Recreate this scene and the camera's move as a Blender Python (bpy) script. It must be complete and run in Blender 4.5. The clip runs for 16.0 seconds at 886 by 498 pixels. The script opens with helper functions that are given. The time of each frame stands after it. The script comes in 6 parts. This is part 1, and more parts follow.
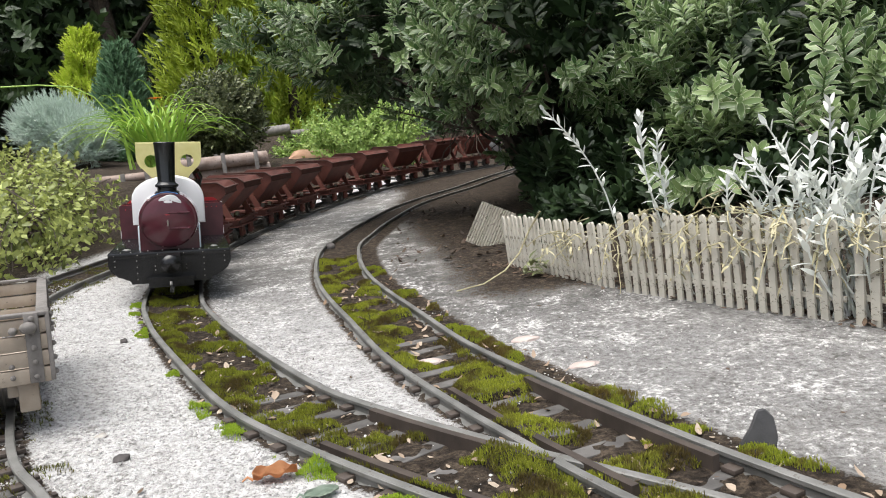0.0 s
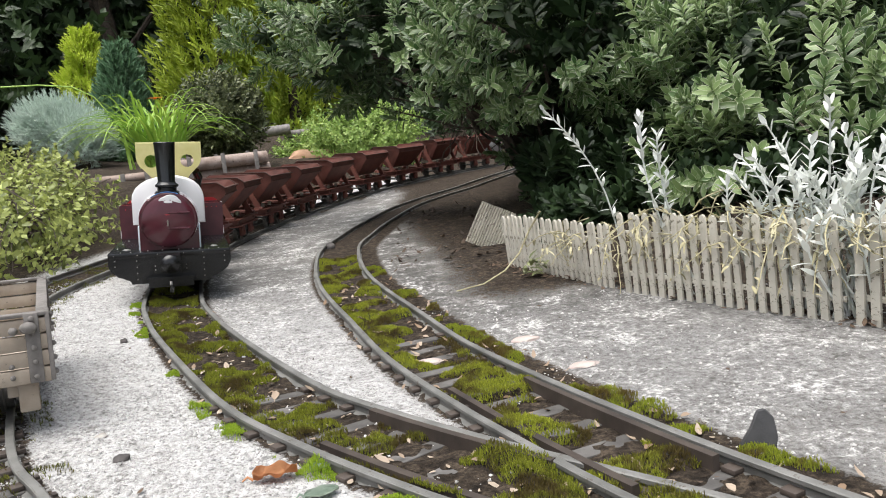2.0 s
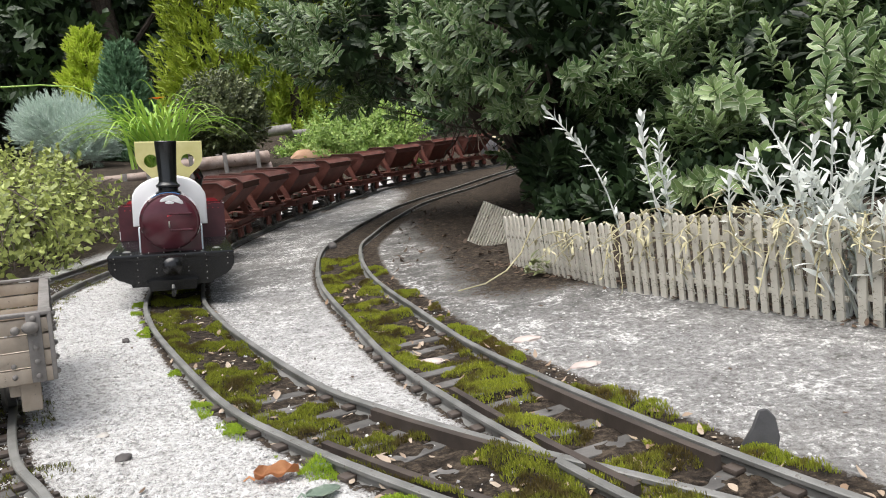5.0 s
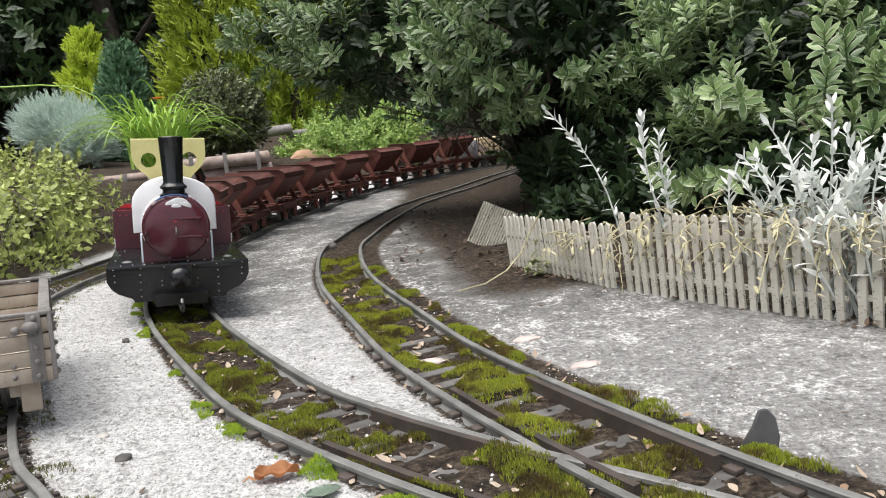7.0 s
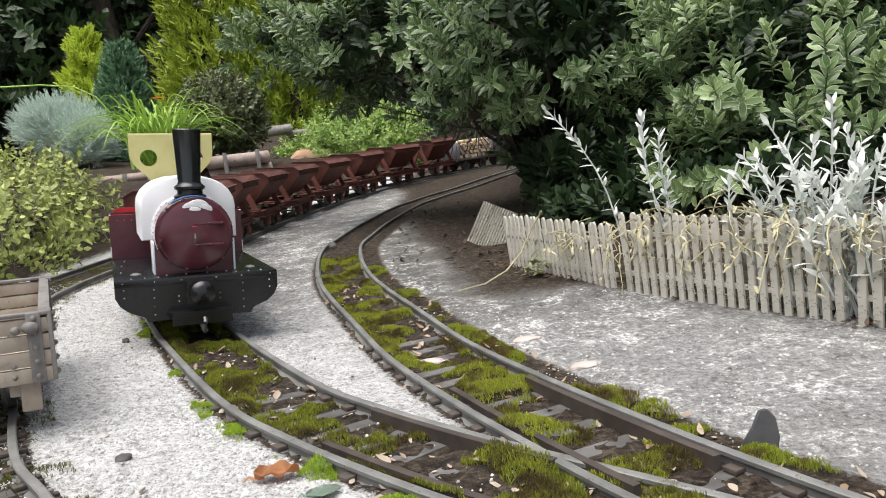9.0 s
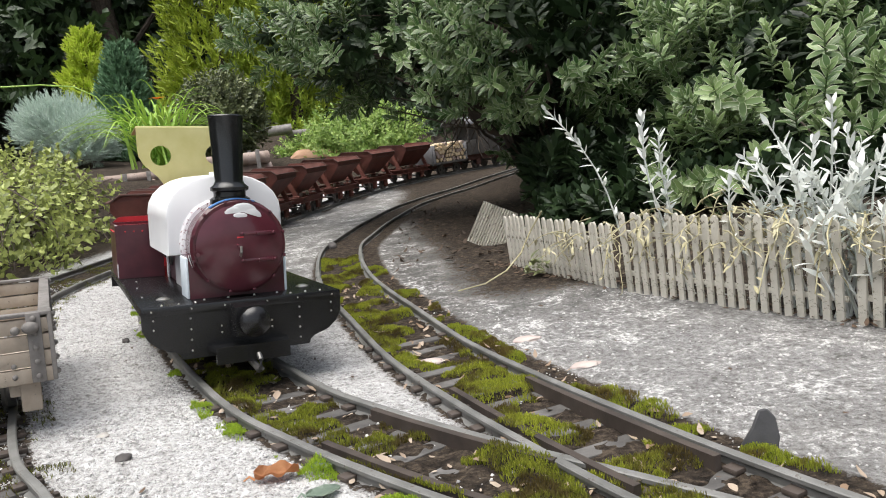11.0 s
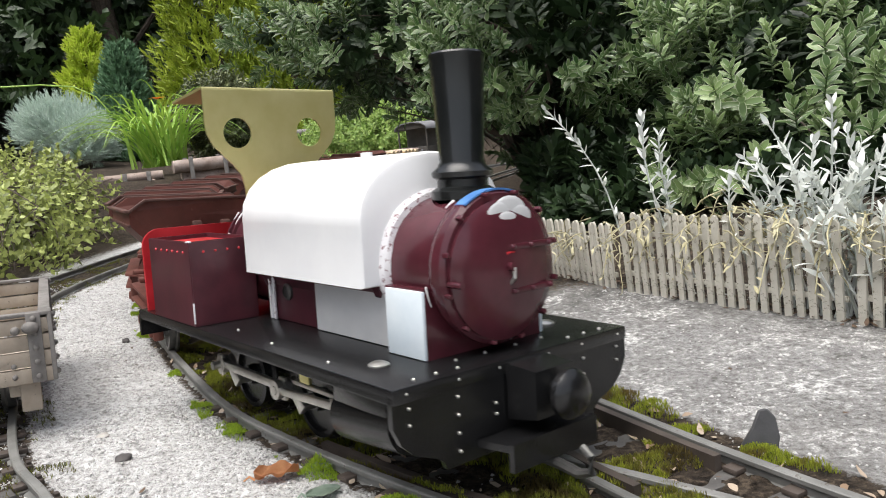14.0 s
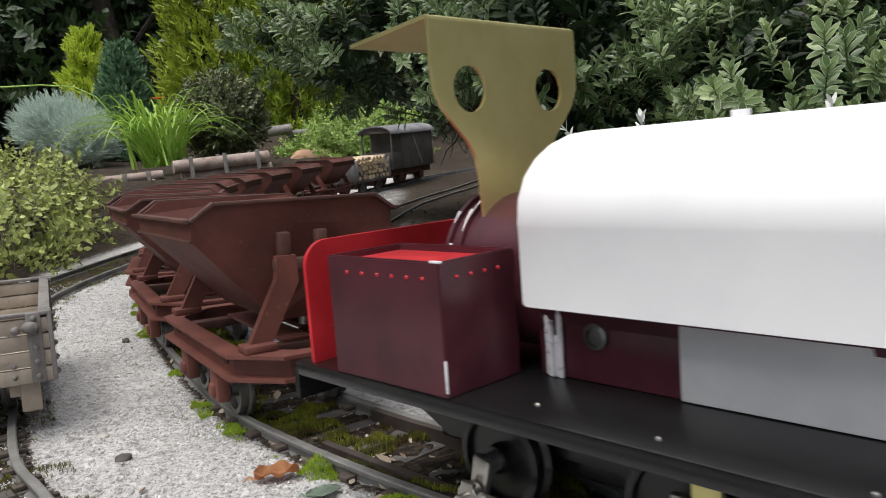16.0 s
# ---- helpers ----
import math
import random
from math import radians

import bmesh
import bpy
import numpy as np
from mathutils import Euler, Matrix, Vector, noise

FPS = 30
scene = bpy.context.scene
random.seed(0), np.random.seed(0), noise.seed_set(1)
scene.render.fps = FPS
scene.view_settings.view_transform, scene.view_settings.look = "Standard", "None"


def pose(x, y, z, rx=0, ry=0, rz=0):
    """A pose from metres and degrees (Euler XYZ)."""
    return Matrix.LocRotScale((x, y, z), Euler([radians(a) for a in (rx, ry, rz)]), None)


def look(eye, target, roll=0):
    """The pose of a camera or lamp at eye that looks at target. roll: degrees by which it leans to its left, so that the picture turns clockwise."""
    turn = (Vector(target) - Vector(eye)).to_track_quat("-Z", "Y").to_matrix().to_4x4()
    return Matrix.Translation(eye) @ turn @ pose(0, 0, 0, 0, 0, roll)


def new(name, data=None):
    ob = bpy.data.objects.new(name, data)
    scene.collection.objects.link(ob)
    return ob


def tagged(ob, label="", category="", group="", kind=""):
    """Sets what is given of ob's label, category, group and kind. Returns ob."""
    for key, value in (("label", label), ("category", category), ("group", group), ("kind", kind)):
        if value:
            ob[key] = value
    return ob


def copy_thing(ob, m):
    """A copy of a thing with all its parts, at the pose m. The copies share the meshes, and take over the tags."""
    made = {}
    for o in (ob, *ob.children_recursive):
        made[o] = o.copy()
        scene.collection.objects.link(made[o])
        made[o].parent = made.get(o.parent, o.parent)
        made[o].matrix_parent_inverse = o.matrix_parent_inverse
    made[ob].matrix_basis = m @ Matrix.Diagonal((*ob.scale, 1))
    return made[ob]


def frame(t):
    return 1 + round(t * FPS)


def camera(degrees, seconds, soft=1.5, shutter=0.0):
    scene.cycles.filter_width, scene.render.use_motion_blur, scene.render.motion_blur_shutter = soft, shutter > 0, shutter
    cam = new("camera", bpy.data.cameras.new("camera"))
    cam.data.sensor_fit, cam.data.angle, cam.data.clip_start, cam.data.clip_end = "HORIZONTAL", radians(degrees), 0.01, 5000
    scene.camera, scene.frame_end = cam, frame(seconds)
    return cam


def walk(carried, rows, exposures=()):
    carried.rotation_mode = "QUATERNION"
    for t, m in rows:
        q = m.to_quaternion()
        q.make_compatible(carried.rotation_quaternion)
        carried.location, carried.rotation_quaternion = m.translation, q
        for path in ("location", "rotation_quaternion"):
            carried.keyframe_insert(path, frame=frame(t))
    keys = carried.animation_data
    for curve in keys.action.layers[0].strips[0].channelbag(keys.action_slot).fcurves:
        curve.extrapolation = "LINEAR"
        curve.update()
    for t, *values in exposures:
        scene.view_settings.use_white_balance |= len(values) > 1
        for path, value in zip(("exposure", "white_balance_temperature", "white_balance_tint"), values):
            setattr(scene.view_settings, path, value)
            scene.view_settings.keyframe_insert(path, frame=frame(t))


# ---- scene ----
import functools

EYE = Vector((0.0, 0.0, 0.0805))


def aim(yaw):
    a, d = radians(yaw), 0.98949
    return look(EYE, EYE + Vector((d * math.sin(a), d * math.cos(a), -0.14462)), -6.658)


cam = camera(60.82, 16.0, 1.0, 0.4)
walk(cam, [(0, aim(0.128)), (0.6, aim(0.128)), (1.0, aim(0.19)), (1.6, aim(0.19)), (2.0, aim(0.128)), (2.6, aim(0.128)),
           (3.0, aim(0.064)), (3.4, aim(0.0)), (3.6, aim(0.0)), (10.0, aim(0.0)), (16.0, aim(0.0))],
     [(0, 0.56), (9.0, 0.56), (12.5, 0.51), (14.5, 0.54), (15.2, 0.50), (16.0, 0.12)])

# ---- light: bright overcast day ----
world = bpy.data.worlds.new("sky")
scene.world = world
world.use_nodes = True
wn = world.node_tree
sky = wn.nodes.new("ShaderNodeTexSky")
sky.sky_type, sky.sun_disc = "NISHITA", False
sky.sun_elevation, sky.sun_rotation = radians(75), radians(222)
sky.air_density, sky.dust_density, sky.ozone_density = 1.0, 3.0, 1.0
wn.nodes["Background"].inputs[1].default_value = 0.15
cloud = wn.nodes.new("ShaderNodeHueSaturation")
cloud.inputs["Saturation"].default_value = 0.45
wn.links.new(sky.outputs[0], cloud.inputs["Color"])
wn.links.new(cloud.outputs[0], wn.nodes["Background"].inputs[0])
sun = new("sun", bpy.data.lights.new("sun", "SUN"))
sun.data.energy, sun.data.angle, sun.data.color = 2.9, radians(60), (1.0, 0.97, 0.92)
sun.matrix_world = look((-0.45, -0.5, 2.5), (0, 0.0, 0))


# ---- materials ----
def ramp(nt, fac, stops):
    r = nt.nodes.new("ShaderNodeValToRGB")
    els = r.color_ramp.elements
    while len(els) < len(stops):
        els.new(0.5)
    for e, (p, c) in zip(els, stops):
        e.position, e.color = p, (*c, 1)
    nt.links.new(fac, r.inputs[0])
    return r.outputs[0]


def noise_tex(nt, scale, detail=5, rough=0.6, coord="Object"):
    tc, n = nt.nodes.new("ShaderNodeTexCoord"), nt.nodes.new("ShaderNodeTexNoise")
    n.inputs["Scale"].default_value, n.inputs["Detail"].default_value, n.inputs["Roughness"].default_value = scale, detail, rough
    nt.links.new(tc.outputs[coord], n.inputs["Vector"])
    return n.outputs["Fac"]


def mix(nt, fac, a, b, mode="MIX"):
    m = nt.nodes.new("ShaderNodeMix")
    m.data_type, m.blend_type = "RGBA", mode
    for sock, v in ((m.inputs[0], fac), (m.inputs[6], a), (m.inputs[7], b)):
        if isinstance(v, bpy.types.NodeSocket):
            nt.links.new(v, sock)
        else:
            sock.default_value = v if isinstance(v, float) else (*v, 1)
    return m.outputs[2]


def base_mat(name, rough=0.6, metal=0.0, spec=0.5):
    m = bpy.data.materials.new(name)
    m.use_nodes = True
    nt = m.node_tree
    b = nt.nodes["Principled BSDF"]
    b.inputs["Roughness"].default_value, b.inputs["Metallic"].default_value = rough, metal
    b.inputs["Specular IOR Level"].default_value = spec
    return m, nt, b


def bump(nt, b, height, strength, dist):
    n = nt.nodes.new("ShaderNodeBump")
    n.inputs["Strength"].default_value, n.inputs["Distance"].default_value = strength, dist
    nt.links.new(height, n.inputs["Height"])
    nt.links.new(n.outputs[0], b.inputs["Normal"])


def surface(name, c1, c2, scale, rough=0.6, metal=0.0, bumpiness=0.3, depth=0.0004, fine=8.0, c3=None, wear=0.62, spec=0.5):
    """Two tones by broad noise, a third by fine noise where it is worn, and fine relief."""
    m, nt, b = base_mat(name, rough, metal, spec)
    broad, small = noise_tex(nt, scale), noise_tex(nt, scale * fine, 6, 0.7)
    col = ramp(nt, broad, [(0.35, c1), (0.65, c2)])
    if c3:
        f = ramp(nt, small, [(wear, (0, 0, 0)), (wear + 0.06, (1, 1, 1))])
        col = mix(nt, f, col, c3)
    nt.links.new(col, b.inputs["Base Color"])
    bump(nt, b, small, bumpiness, depth)
    return m


def leafy(name, dark, light, margin=None, rough=0.5, trans=0.25, vary=0.35, patch=None, patch_scale=60):
    """Leaf: tone varies leaf by leaf and shoot by shoot; pale margin from the mesh's own attribute."""
    m, nt, b = base_mat(name, rough)
    geo, info = nt.nodes.new("ShaderNodeNewGeometry"), nt.nodes.new("ShaderNodeObjectInfo")
    add = nt.nodes.new("ShaderNodeMath")
    add.operation = "ADD"
    nt.links.new(geo.outputs["Random Per Island"], add.inputs[0])
    nt.links.new(info.outputs["Random"], add.inputs[1])
    half = nt.nodes.new("ShaderNodeMath")
    half.operation = "MULTIPLY"
    half.inputs[1].default_value = 0.5
    nt.links.new(add.outputs[0], half.inputs[0])
    col = ramp(nt, half.outputs[0], [(0.5 - vary, dark), (0.5 + vary, light)])
    if patch:
        col = mix(nt, ramp(nt, noise_tex(nt, patch_scale, 3), [(0.46, (0, 0, 0)), (0.60, (1, 1, 1))]), col, patch)
    if margin:
        at = nt.nodes.new("ShaderNodeAttribute")
        at.attribute_name = "margin"
        col = mix(nt, at.outputs["Fac"], col, margin)
    nt.links.new(col, b.inputs["Base Color"])
    if trans:
        out, tr, sh = nt.nodes["Material Output"], nt.nodes.new("ShaderNodeBsdfTranslucent"), nt.nodes.new("ShaderNodeMixShader")
        nt.links.new(col, tr.inputs[0])
        sh.inputs[0].default_value = trans
        nt.links.new(b.outputs[0], sh.inputs[1])
        nt.links.new(tr.outputs[0], sh.inputs[2])
        nt.links.new(sh.outputs[0], out.inputs[0])
    return m


def math_node(nt, op, a, b):
    n = nt.nodes.new("ShaderNodeMath")
    n.operation = op
    for sock, v in zip(n.inputs, (a, b)):
        if isinstance(v, bpy.types.NodeSocket):
            nt.links.new(v, sock)
        else:
            sock.default_value = v
    return n.outputs[0]


def attr(nt, name):
    at = nt.nodes.new("ShaderNodeAttribute")
    at.attribute_name = name
    return at.outputs["Fac"]


def concrete():
    m, nt, b = base_mat("weathered_concrete", 0.92, 0, 0.2)
    big, mid, fine, grit = noise_tex(nt, 6, 4), noise_tex(nt, 95, 7, 0.75), noise_tex(nt, 380, 5, 0.75), noise_tex(nt, 900, 3, 0.7)
    vor, tc = nt.nodes.new("ShaderNodeTexVoronoi"), nt.nodes.new("ShaderNodeTexCoord")
    vor.inputs["Scale"].default_value = 420
    nt.links.new(tc.outputs["Object"], vor.inputs["Vector"])
    patchy = math_node(nt, "ADD", math_node(nt, "MULTIPLY", mid, 0.42), math_node(nt, "MULTIPLY", fine, 0.58))
    flake = noise_tex(nt, 34, 5, 0.7)
    wash = math_node(nt, "ADD", math_node(nt, "MULTIPLY", patchy, 0.62), math_node(nt, "MULTIPLY", flake, 0.38))
    # flaking white lime wash on grey slab
    grey = ramp(nt, wash, [(0.41, (0.085, 0.082, 0.077)), (0.50, (0.165, 0.16, 0.15)), (0.54, (0.28, 0.27, 0.26)), (0.58, (0.74, 0.73, 0.71))])
    sand = ramp(nt, patchy, [(0.37, (0.24, 0.23, 0.22)), (0.44, (0.47, 0.46, 0.45)), (0.51, (0.61, 0.602, 0.595)), (0.62, (0.74, 0.735, 0.725))])
    col = mix(nt, attr(nt, "slab"), sand, grey)
    col = mix(nt, ramp(nt, grit, [(0.35, (0.75, 0.75, 0.75)), (0.44, (0, 0, 0))]), col, (0.14, 0.13, 0.12))
    col = mix(nt, ramp(nt, big, [(0.50, (0, 0, 0)), (0.76, (0.30, 0.30, 0.30))]), col, (0.26, 0.24, 0.21))
    # soil tone, set low so it also holds the shade under the bush
    soil_shade_c = ramp(nt, patchy, [(0.40, (0.016, 0.012, 0.009)), (0.52, (0.05, 0.038, 0.028)), (0.60, (0.11, 0.085, 0.062))])
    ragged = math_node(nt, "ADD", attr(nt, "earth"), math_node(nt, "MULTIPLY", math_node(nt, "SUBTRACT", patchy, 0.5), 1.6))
    col = mix(nt, ramp(nt, ragged, [(0.42, (0, 0, 0)), (0.58, (1, 1, 1))]), col, soil_shade_c)
    nt.links.new(col, b.inputs["Base Color"])
    h = math_node(nt, "ADD", math_node(nt, "MULTIPLY", fine, 0.9), math_node(nt, "MULTIPLY", vor.outputs["Distance"], 0.5))
    bump(nt, b, math_node(nt, "ADD", h, math_node(nt, "MULTIPLY", grit, 0.5)), 1.0, 0.0022)
    return m


M = {
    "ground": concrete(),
    "rail": surface("weathered_rail", (0.13, 0.13, 0.122), (0.235, 0.232, 0.22), 60, 0.55, 0.2, 0.3, 0.0002, 8, (0.10, 0.085, 0.07), 0.6),
    "sleeper": surface("grey_sleeper", (0.07, 0.066, 0.062), (0.15, 0.142, 0.135), 90, 0.85, 0, 0.4, 0.0003),
    "guard": surface("brown_guard_rail", (0.035, 0.027, 0.023), (0.075, 0.058, 0.048), 70, 0.6, 0, 0.3, 0.0002, 8, (0.16, 0.14, 0.12), 0.66),
    "maroon": surface("maroon_paint", (0.062, 0.015, 0.021), (0.09, 0.021, 0.03), 90, 0.17, 0, 0.12, 0.0001, 6, (0.15, 0.04, 0.05), 0.72),
    "maroon_dull": surface("dull_maroon_paint", (0.055, 0.014, 0.020), (0.085, 0.022, 0.03), 90, 0.3, 0, 0.15, 0.0001, 6, (0.2, 0.1, 0.1), 0.74),
    "red": surface("bright_red_paint", (0.42, 0.016, 0.022), (0.60, 0.03, 0.04), 70, 0.4, 0, 0.2, 0.0001, 5, (0.62, 0.30, 0.30), 0.68),
    "black": surface("satin_black_paint", (0.006, 0.006, 0.0065), (0.011, 0.011, 0.0115), 80, 0.27, 0, 0.15, 0.0001, 7, (0.06, 0.06, 0.06), 0.74),
    "chimney": surface("gloss_black_paint", (0.007, 0.008, 0.008), (0.012, 0.013, 0.013), 80, 0.24, 0, 0.1, 0.0001),
    "white": surface("white_card", (0.78, 0.78, 0.79), (0.84, 0.84, 0.84), 40, 0.55, 0, 0.1, 0.0001, 6),
    "pale": surface("pale_blue_primer", (0.60, 0.68, 0.74), (0.72, 0.78, 0.82), 60, 0.5, 0, 0.1, 0.0001, 6),
    "grey_primer": surface("grey_primer", (0.52, 0.52, 0.53), (0.62, 0.62, 0.62), 50, 0.5, 0, 0.1, 0.0001, 6),
    "filler": surface("smeared_filler", (0.62, 0.60, 0.62), (0.75, 0.74, 0.75), 150, 0.5, 0, 0.3, 0.0002, 5, (0.16, 0.05, 0.06), 0.56),
    "blue": surface("blue_masking", (0.05, 0.16, 0.42), (0.10, 0.26, 0.55), 120, 0.5, 0, 0.2, 0.0001),
    "brass": surface("brushed_brass", (0.62, 0.56, 0.23), (0.72, 0.66, 0.32), 45, 0.38, 0.75, 0.15, 0.0001, 9),
    "steel": surface("bright_steel", (0.42, 0.40, 0.36), (0.60, 0.58, 0.54), 140, 0.3, 0.9, 0.2, 0.0001, 6, (0.2, 0.17, 0.13), 0.64),
    "tread": surface("worn_wheel_steel", (0.10, 0.10, 0.095), (0.22, 0.21, 0.2), 140, 0.4, 0.7, 0.2, 0.0001),
    "rust": surface("rusty_brown_paint", (0.105, 0.034, 0.025), (0.17, 0.057, 0.041), 55, 0.62, 0, 0.35, 0.0003, 7, (0.19, 0.085, 0.06), 0.63),
    "rust_dark": surface("dark_rust", (0.06, 0.026, 0.02), (0.11, 0.046, 0.033), 70, 0.7, 0, 0.35, 0.0003, 7, (0.15, 0.09, 0.07), 0.64),
    "plank": surface("weathered_plank", (0.28, 0.23, 0.18), (0.43, 0.37, 0.30), 60, 0.8, 0, 0.4, 0.0003, 9, (0.10, 0.085, 0.07), 0.63),
    "iron": surface("weathered_iron", (0.15, 0.14, 0.13), (0.26, 0.24, 0.225), 120, 0.7, 0.2, 0.5, 0.0004, 6, (0.26, 0.24, 0.22), 0.66),
    "fence": surface("weathered_cream_fence", (0.50, 0.47, 0.40), (0.66, 0.63, 0.55), 45, 0.85, 0, 0.5, 0.0004, 9, (0.22, 0.20, 0.15), 0.555),
    "bark": surface("pale_bark", (0.22, 0.16, 0.13), (0.42, 0.34, 0.30), 40, 0.9, 0, 0.6, 0.001, 6, (0.10, 0.07, 0.055), 0.6),
    "log_end": surface("cut_log_end", (0.45, 0.34, 0.2), (0.62, 0.5, 0.34), 60, 0.9, 0, 0.3, 0.0003),
    "twig": surface("brown_twig", (0.045, 0.035, 0.028), (0.11, 0.085, 0.065), 80, 0.9, 0, 0.4, 0.0005),
    "straw": surface("dry_stem", (0.30, 0.27, 0.15), (0.50, 0.46, 0.30), 80, 0.85, 0, 0.2, 0.0002),
    "slate": surface("dark_slate", (0.035, 0.035, 0.038), (0.075, 0.074, 0.076), 90, 0.6, 0, 0.5, 0.0005),
    "stone": surface("grey_pebble", (0.30, 0.28, 0.26), (0.5, 0.47, 0.43), 130, 0.85, 0, 0.4, 0.0003),
    "dark_stone": surface("dark_pebble", (0.05, 0.045, 0.045), (0.11, 0.10, 0.095), 130, 0.85, 0, 0.4, 0.0003),
    "pink_stone": surface("pinkish_stone", (0.42, 0.34, 0.31), (0.56, 0.48, 0.44), 130, 0.85, 0, 0.4, 0.0003),
    "dead_leaf": surface("orange_dead_leaf", (0.42, 0.18, 0.075), (0.62, 0.32, 0.15), 130, 0.7, 0, 0.5, 0.0004),
    "grey_leaf": surface("greyish_green_leaf", (0.20, 0.27, 0.21), (0.34, 0.40, 0.32), 130, 0.6, 0, 0.4, 0.0003),
    "van": surface("grey_brown_van_paint", (0.055, 0.05, 0.045), (0.10, 0.09, 0.08), 40, 0.7, 0, 0.3, 0.0003),
    "van_roof": surface("grey_roof_felt", (0.16, 0.16, 0.17), (0.25, 0.25, 0.26), 40, 0.7, 0, 0.3, 0.0003),
    "terracotta": surface("sandy_terracotta", (0.36, 0.21, 0.13), (0.46, 0.30, 0.2), 30, 0.9, 0, 0.4, 0.001),
    # backdrop sheet colour, woodland shade painted in
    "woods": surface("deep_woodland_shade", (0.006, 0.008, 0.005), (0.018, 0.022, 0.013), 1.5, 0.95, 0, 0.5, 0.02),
    "hebe": leafy("cream_edged_leaf", (0.055, 0.12, 0.034), (0.33, 0.44, 0.19), (0.74, 0.77, 0.58), 0.34, 0.25, 0.42),
    # darker copy of the hebe leaf, shade inside the bush put into its colour
    "hebe_shaded": leafy("shaded_leaf", (0.012, 0.028, 0.010), (0.045, 0.08, 0.028), (0.26, 0.31, 0.22), 0.5, 0.15),
    "silver": leafy("silver_felted_leaf", (0.66, 0.69, 0.64), (0.84, 0.86, 0.83), None, 0.8, 0.2),
    "cover": leafy("yellow_green_leaf", (0.05, 0.075, 0.02), (0.72, 0.80, 0.26), None, 0.42, 0.3, 0.36),
    "fresh": leafy("fresh_green_leaf", (0.16, 0.29, 0.05), (0.50, 0.62, 0.19), None, 0.5, 0.3),
    "golden": leafy("golden_conifer", (0.20, 0.30, 0.025), (0.58, 0.66, 0.09), None, 0.6, 0.25, 0.4),
    "lime": leafy("lime_conifer", (0.48, 0.60, 0.06), (0.78, 0.84, 0.18), None, 0.6, 0.25),
    "bluegreen": leafy("blue_green_conifer", (0.06, 0.14, 0.07), (0.20, 0.34, 0.19), None, 0.6, 0.15),
    "lavender": leafy("grey_blue_needle", (0.42, 0.52, 0.44), (0.72, 0.82, 0.74), None, 0.7, 0.15),
    "blade": leafy("grass_green_blade", (0.16, 0.36, 0.035), (0.48, 0.66, 0.13), None, 0.45, 0.3),
    "box": leafy("dark_box_leaf", (0.07, 0.09, 0.035), (0.34, 0.37, 0.17), None, 0.45, 0.15),
    # leaf of the far wood, darkened to carry its shade in the colour
    "tree": leafy("shaded_woodland_leaf", (0.012, 0.03, 0.01), (0.05, 0.09, 0.03), None, 0.5, 0.2),
    "moss": leafy("green_moss", (0.045, 0.055, 0.008), (0.42, 0.46, 0.04), None, 0.85, 0.25, 0.40, (0.10, 0.075, 0.018), 70),
    "moss_mid": leafy("yellow_green_moss", (0.10, 0.13, 0.012), (0.50, 0.56, 0.05), None, 0.85, 0.25, 0.42, (0.15, 0.11, 0.025), 90),
    "moss_bright": leafy("bright_moss", (0.22, 0.34, 0.02), (0.50, 0.62, 0.06), None, 0.8, 0.25),
    "orange": leafy("orange_petal", (0.75, 0.16, 0.02), (0.85, 0.28, 0.03), None, 0.5, 0.3),
    "litter": leafy("pale_dry_litter", (0.24, 0.16, 0.10), (0.62, 0.53, 0.43), None, 0.8, 0.1, 0.45),
    "grit": leafy("loose_grit", (0.07, 0.066, 0.062), (0.72, 0.71, 0.69), None, 0.9, 0.0, 0.45),
    "litter_dark": leafy("dark_dry_litter", (0.05, 0.035, 0.025), (0.20, 0.13, 0.085), None, 0.8, 0.1, 0.4),
}


# ---- mesh helpers ----
def finish(name, bm, material, smooth=True):
    me = bpy.data.meshes.new(name)
    bm.normal_update()
    bm.to_mesh(me)
    bm.free()
    me.materials.append(material)
    if smooth:
        for p in me.polygons:
            p.use_smooth = True
        me.set_sharp_from_angle(angle=radians(35))
    return me


def part(name, bm, material, parent, label="", smooth=True):
    ob = new(name, finish(name, bm, M[material], smooth))
    ob.parent = parent
    return tagged(ob, label)


def thing(name, bm, material, label, category, group="", kind="", smooth=True):
    return tagged(new(name, finish(name, bm, M[material], smooth)), label, category, group, kind)


def empty(name, label, category, group=""):
    ob = new(name)
    ob.empty_display_size = 0.01
    return tagged(ob, label, category, group)


def box(bm, c, s, bev=0.0, m=None):
    r = bmesh.ops.create_cube(bm, size=1.0, matrix=(m or Matrix()) @ Matrix.Translation(c) @ Matrix.Diagonal((*s, 1)))
    if bev:
        edges = {e for v in r["verts"] for e in v.link_edges}
        bmesh.ops.bevel(bm, geom=list(edges), offset=bev, segments=2, affect="EDGES", profile=0.5)
    return bm


def cyl(bm, a, b, r1, r2=None, seg=20, cap=True):
    a, b = Vector(a), Vector(b)
    d = b - a
    m = Matrix.Translation((a + b) / 2) @ d.to_track_quat("Z", "Y").to_matrix().to_4x4()
    bmesh.ops.create_cone(bm, cap_ends=cap, segments=seg, radius1=r1, radius2=r1 if r2 is None else r2, depth=d.length, matrix=m)
    return bm


def ball(bm, c, r, seg=10, squash=(1, 1, 1)):
    bmesh.ops.create_uvsphere(bm, u_segments=seg, v_segments=max(5, seg // 2 + 1), radius=r, matrix=Matrix.Translation(c) @ Matrix.Diagonal((*squash, 1)))
    return bm


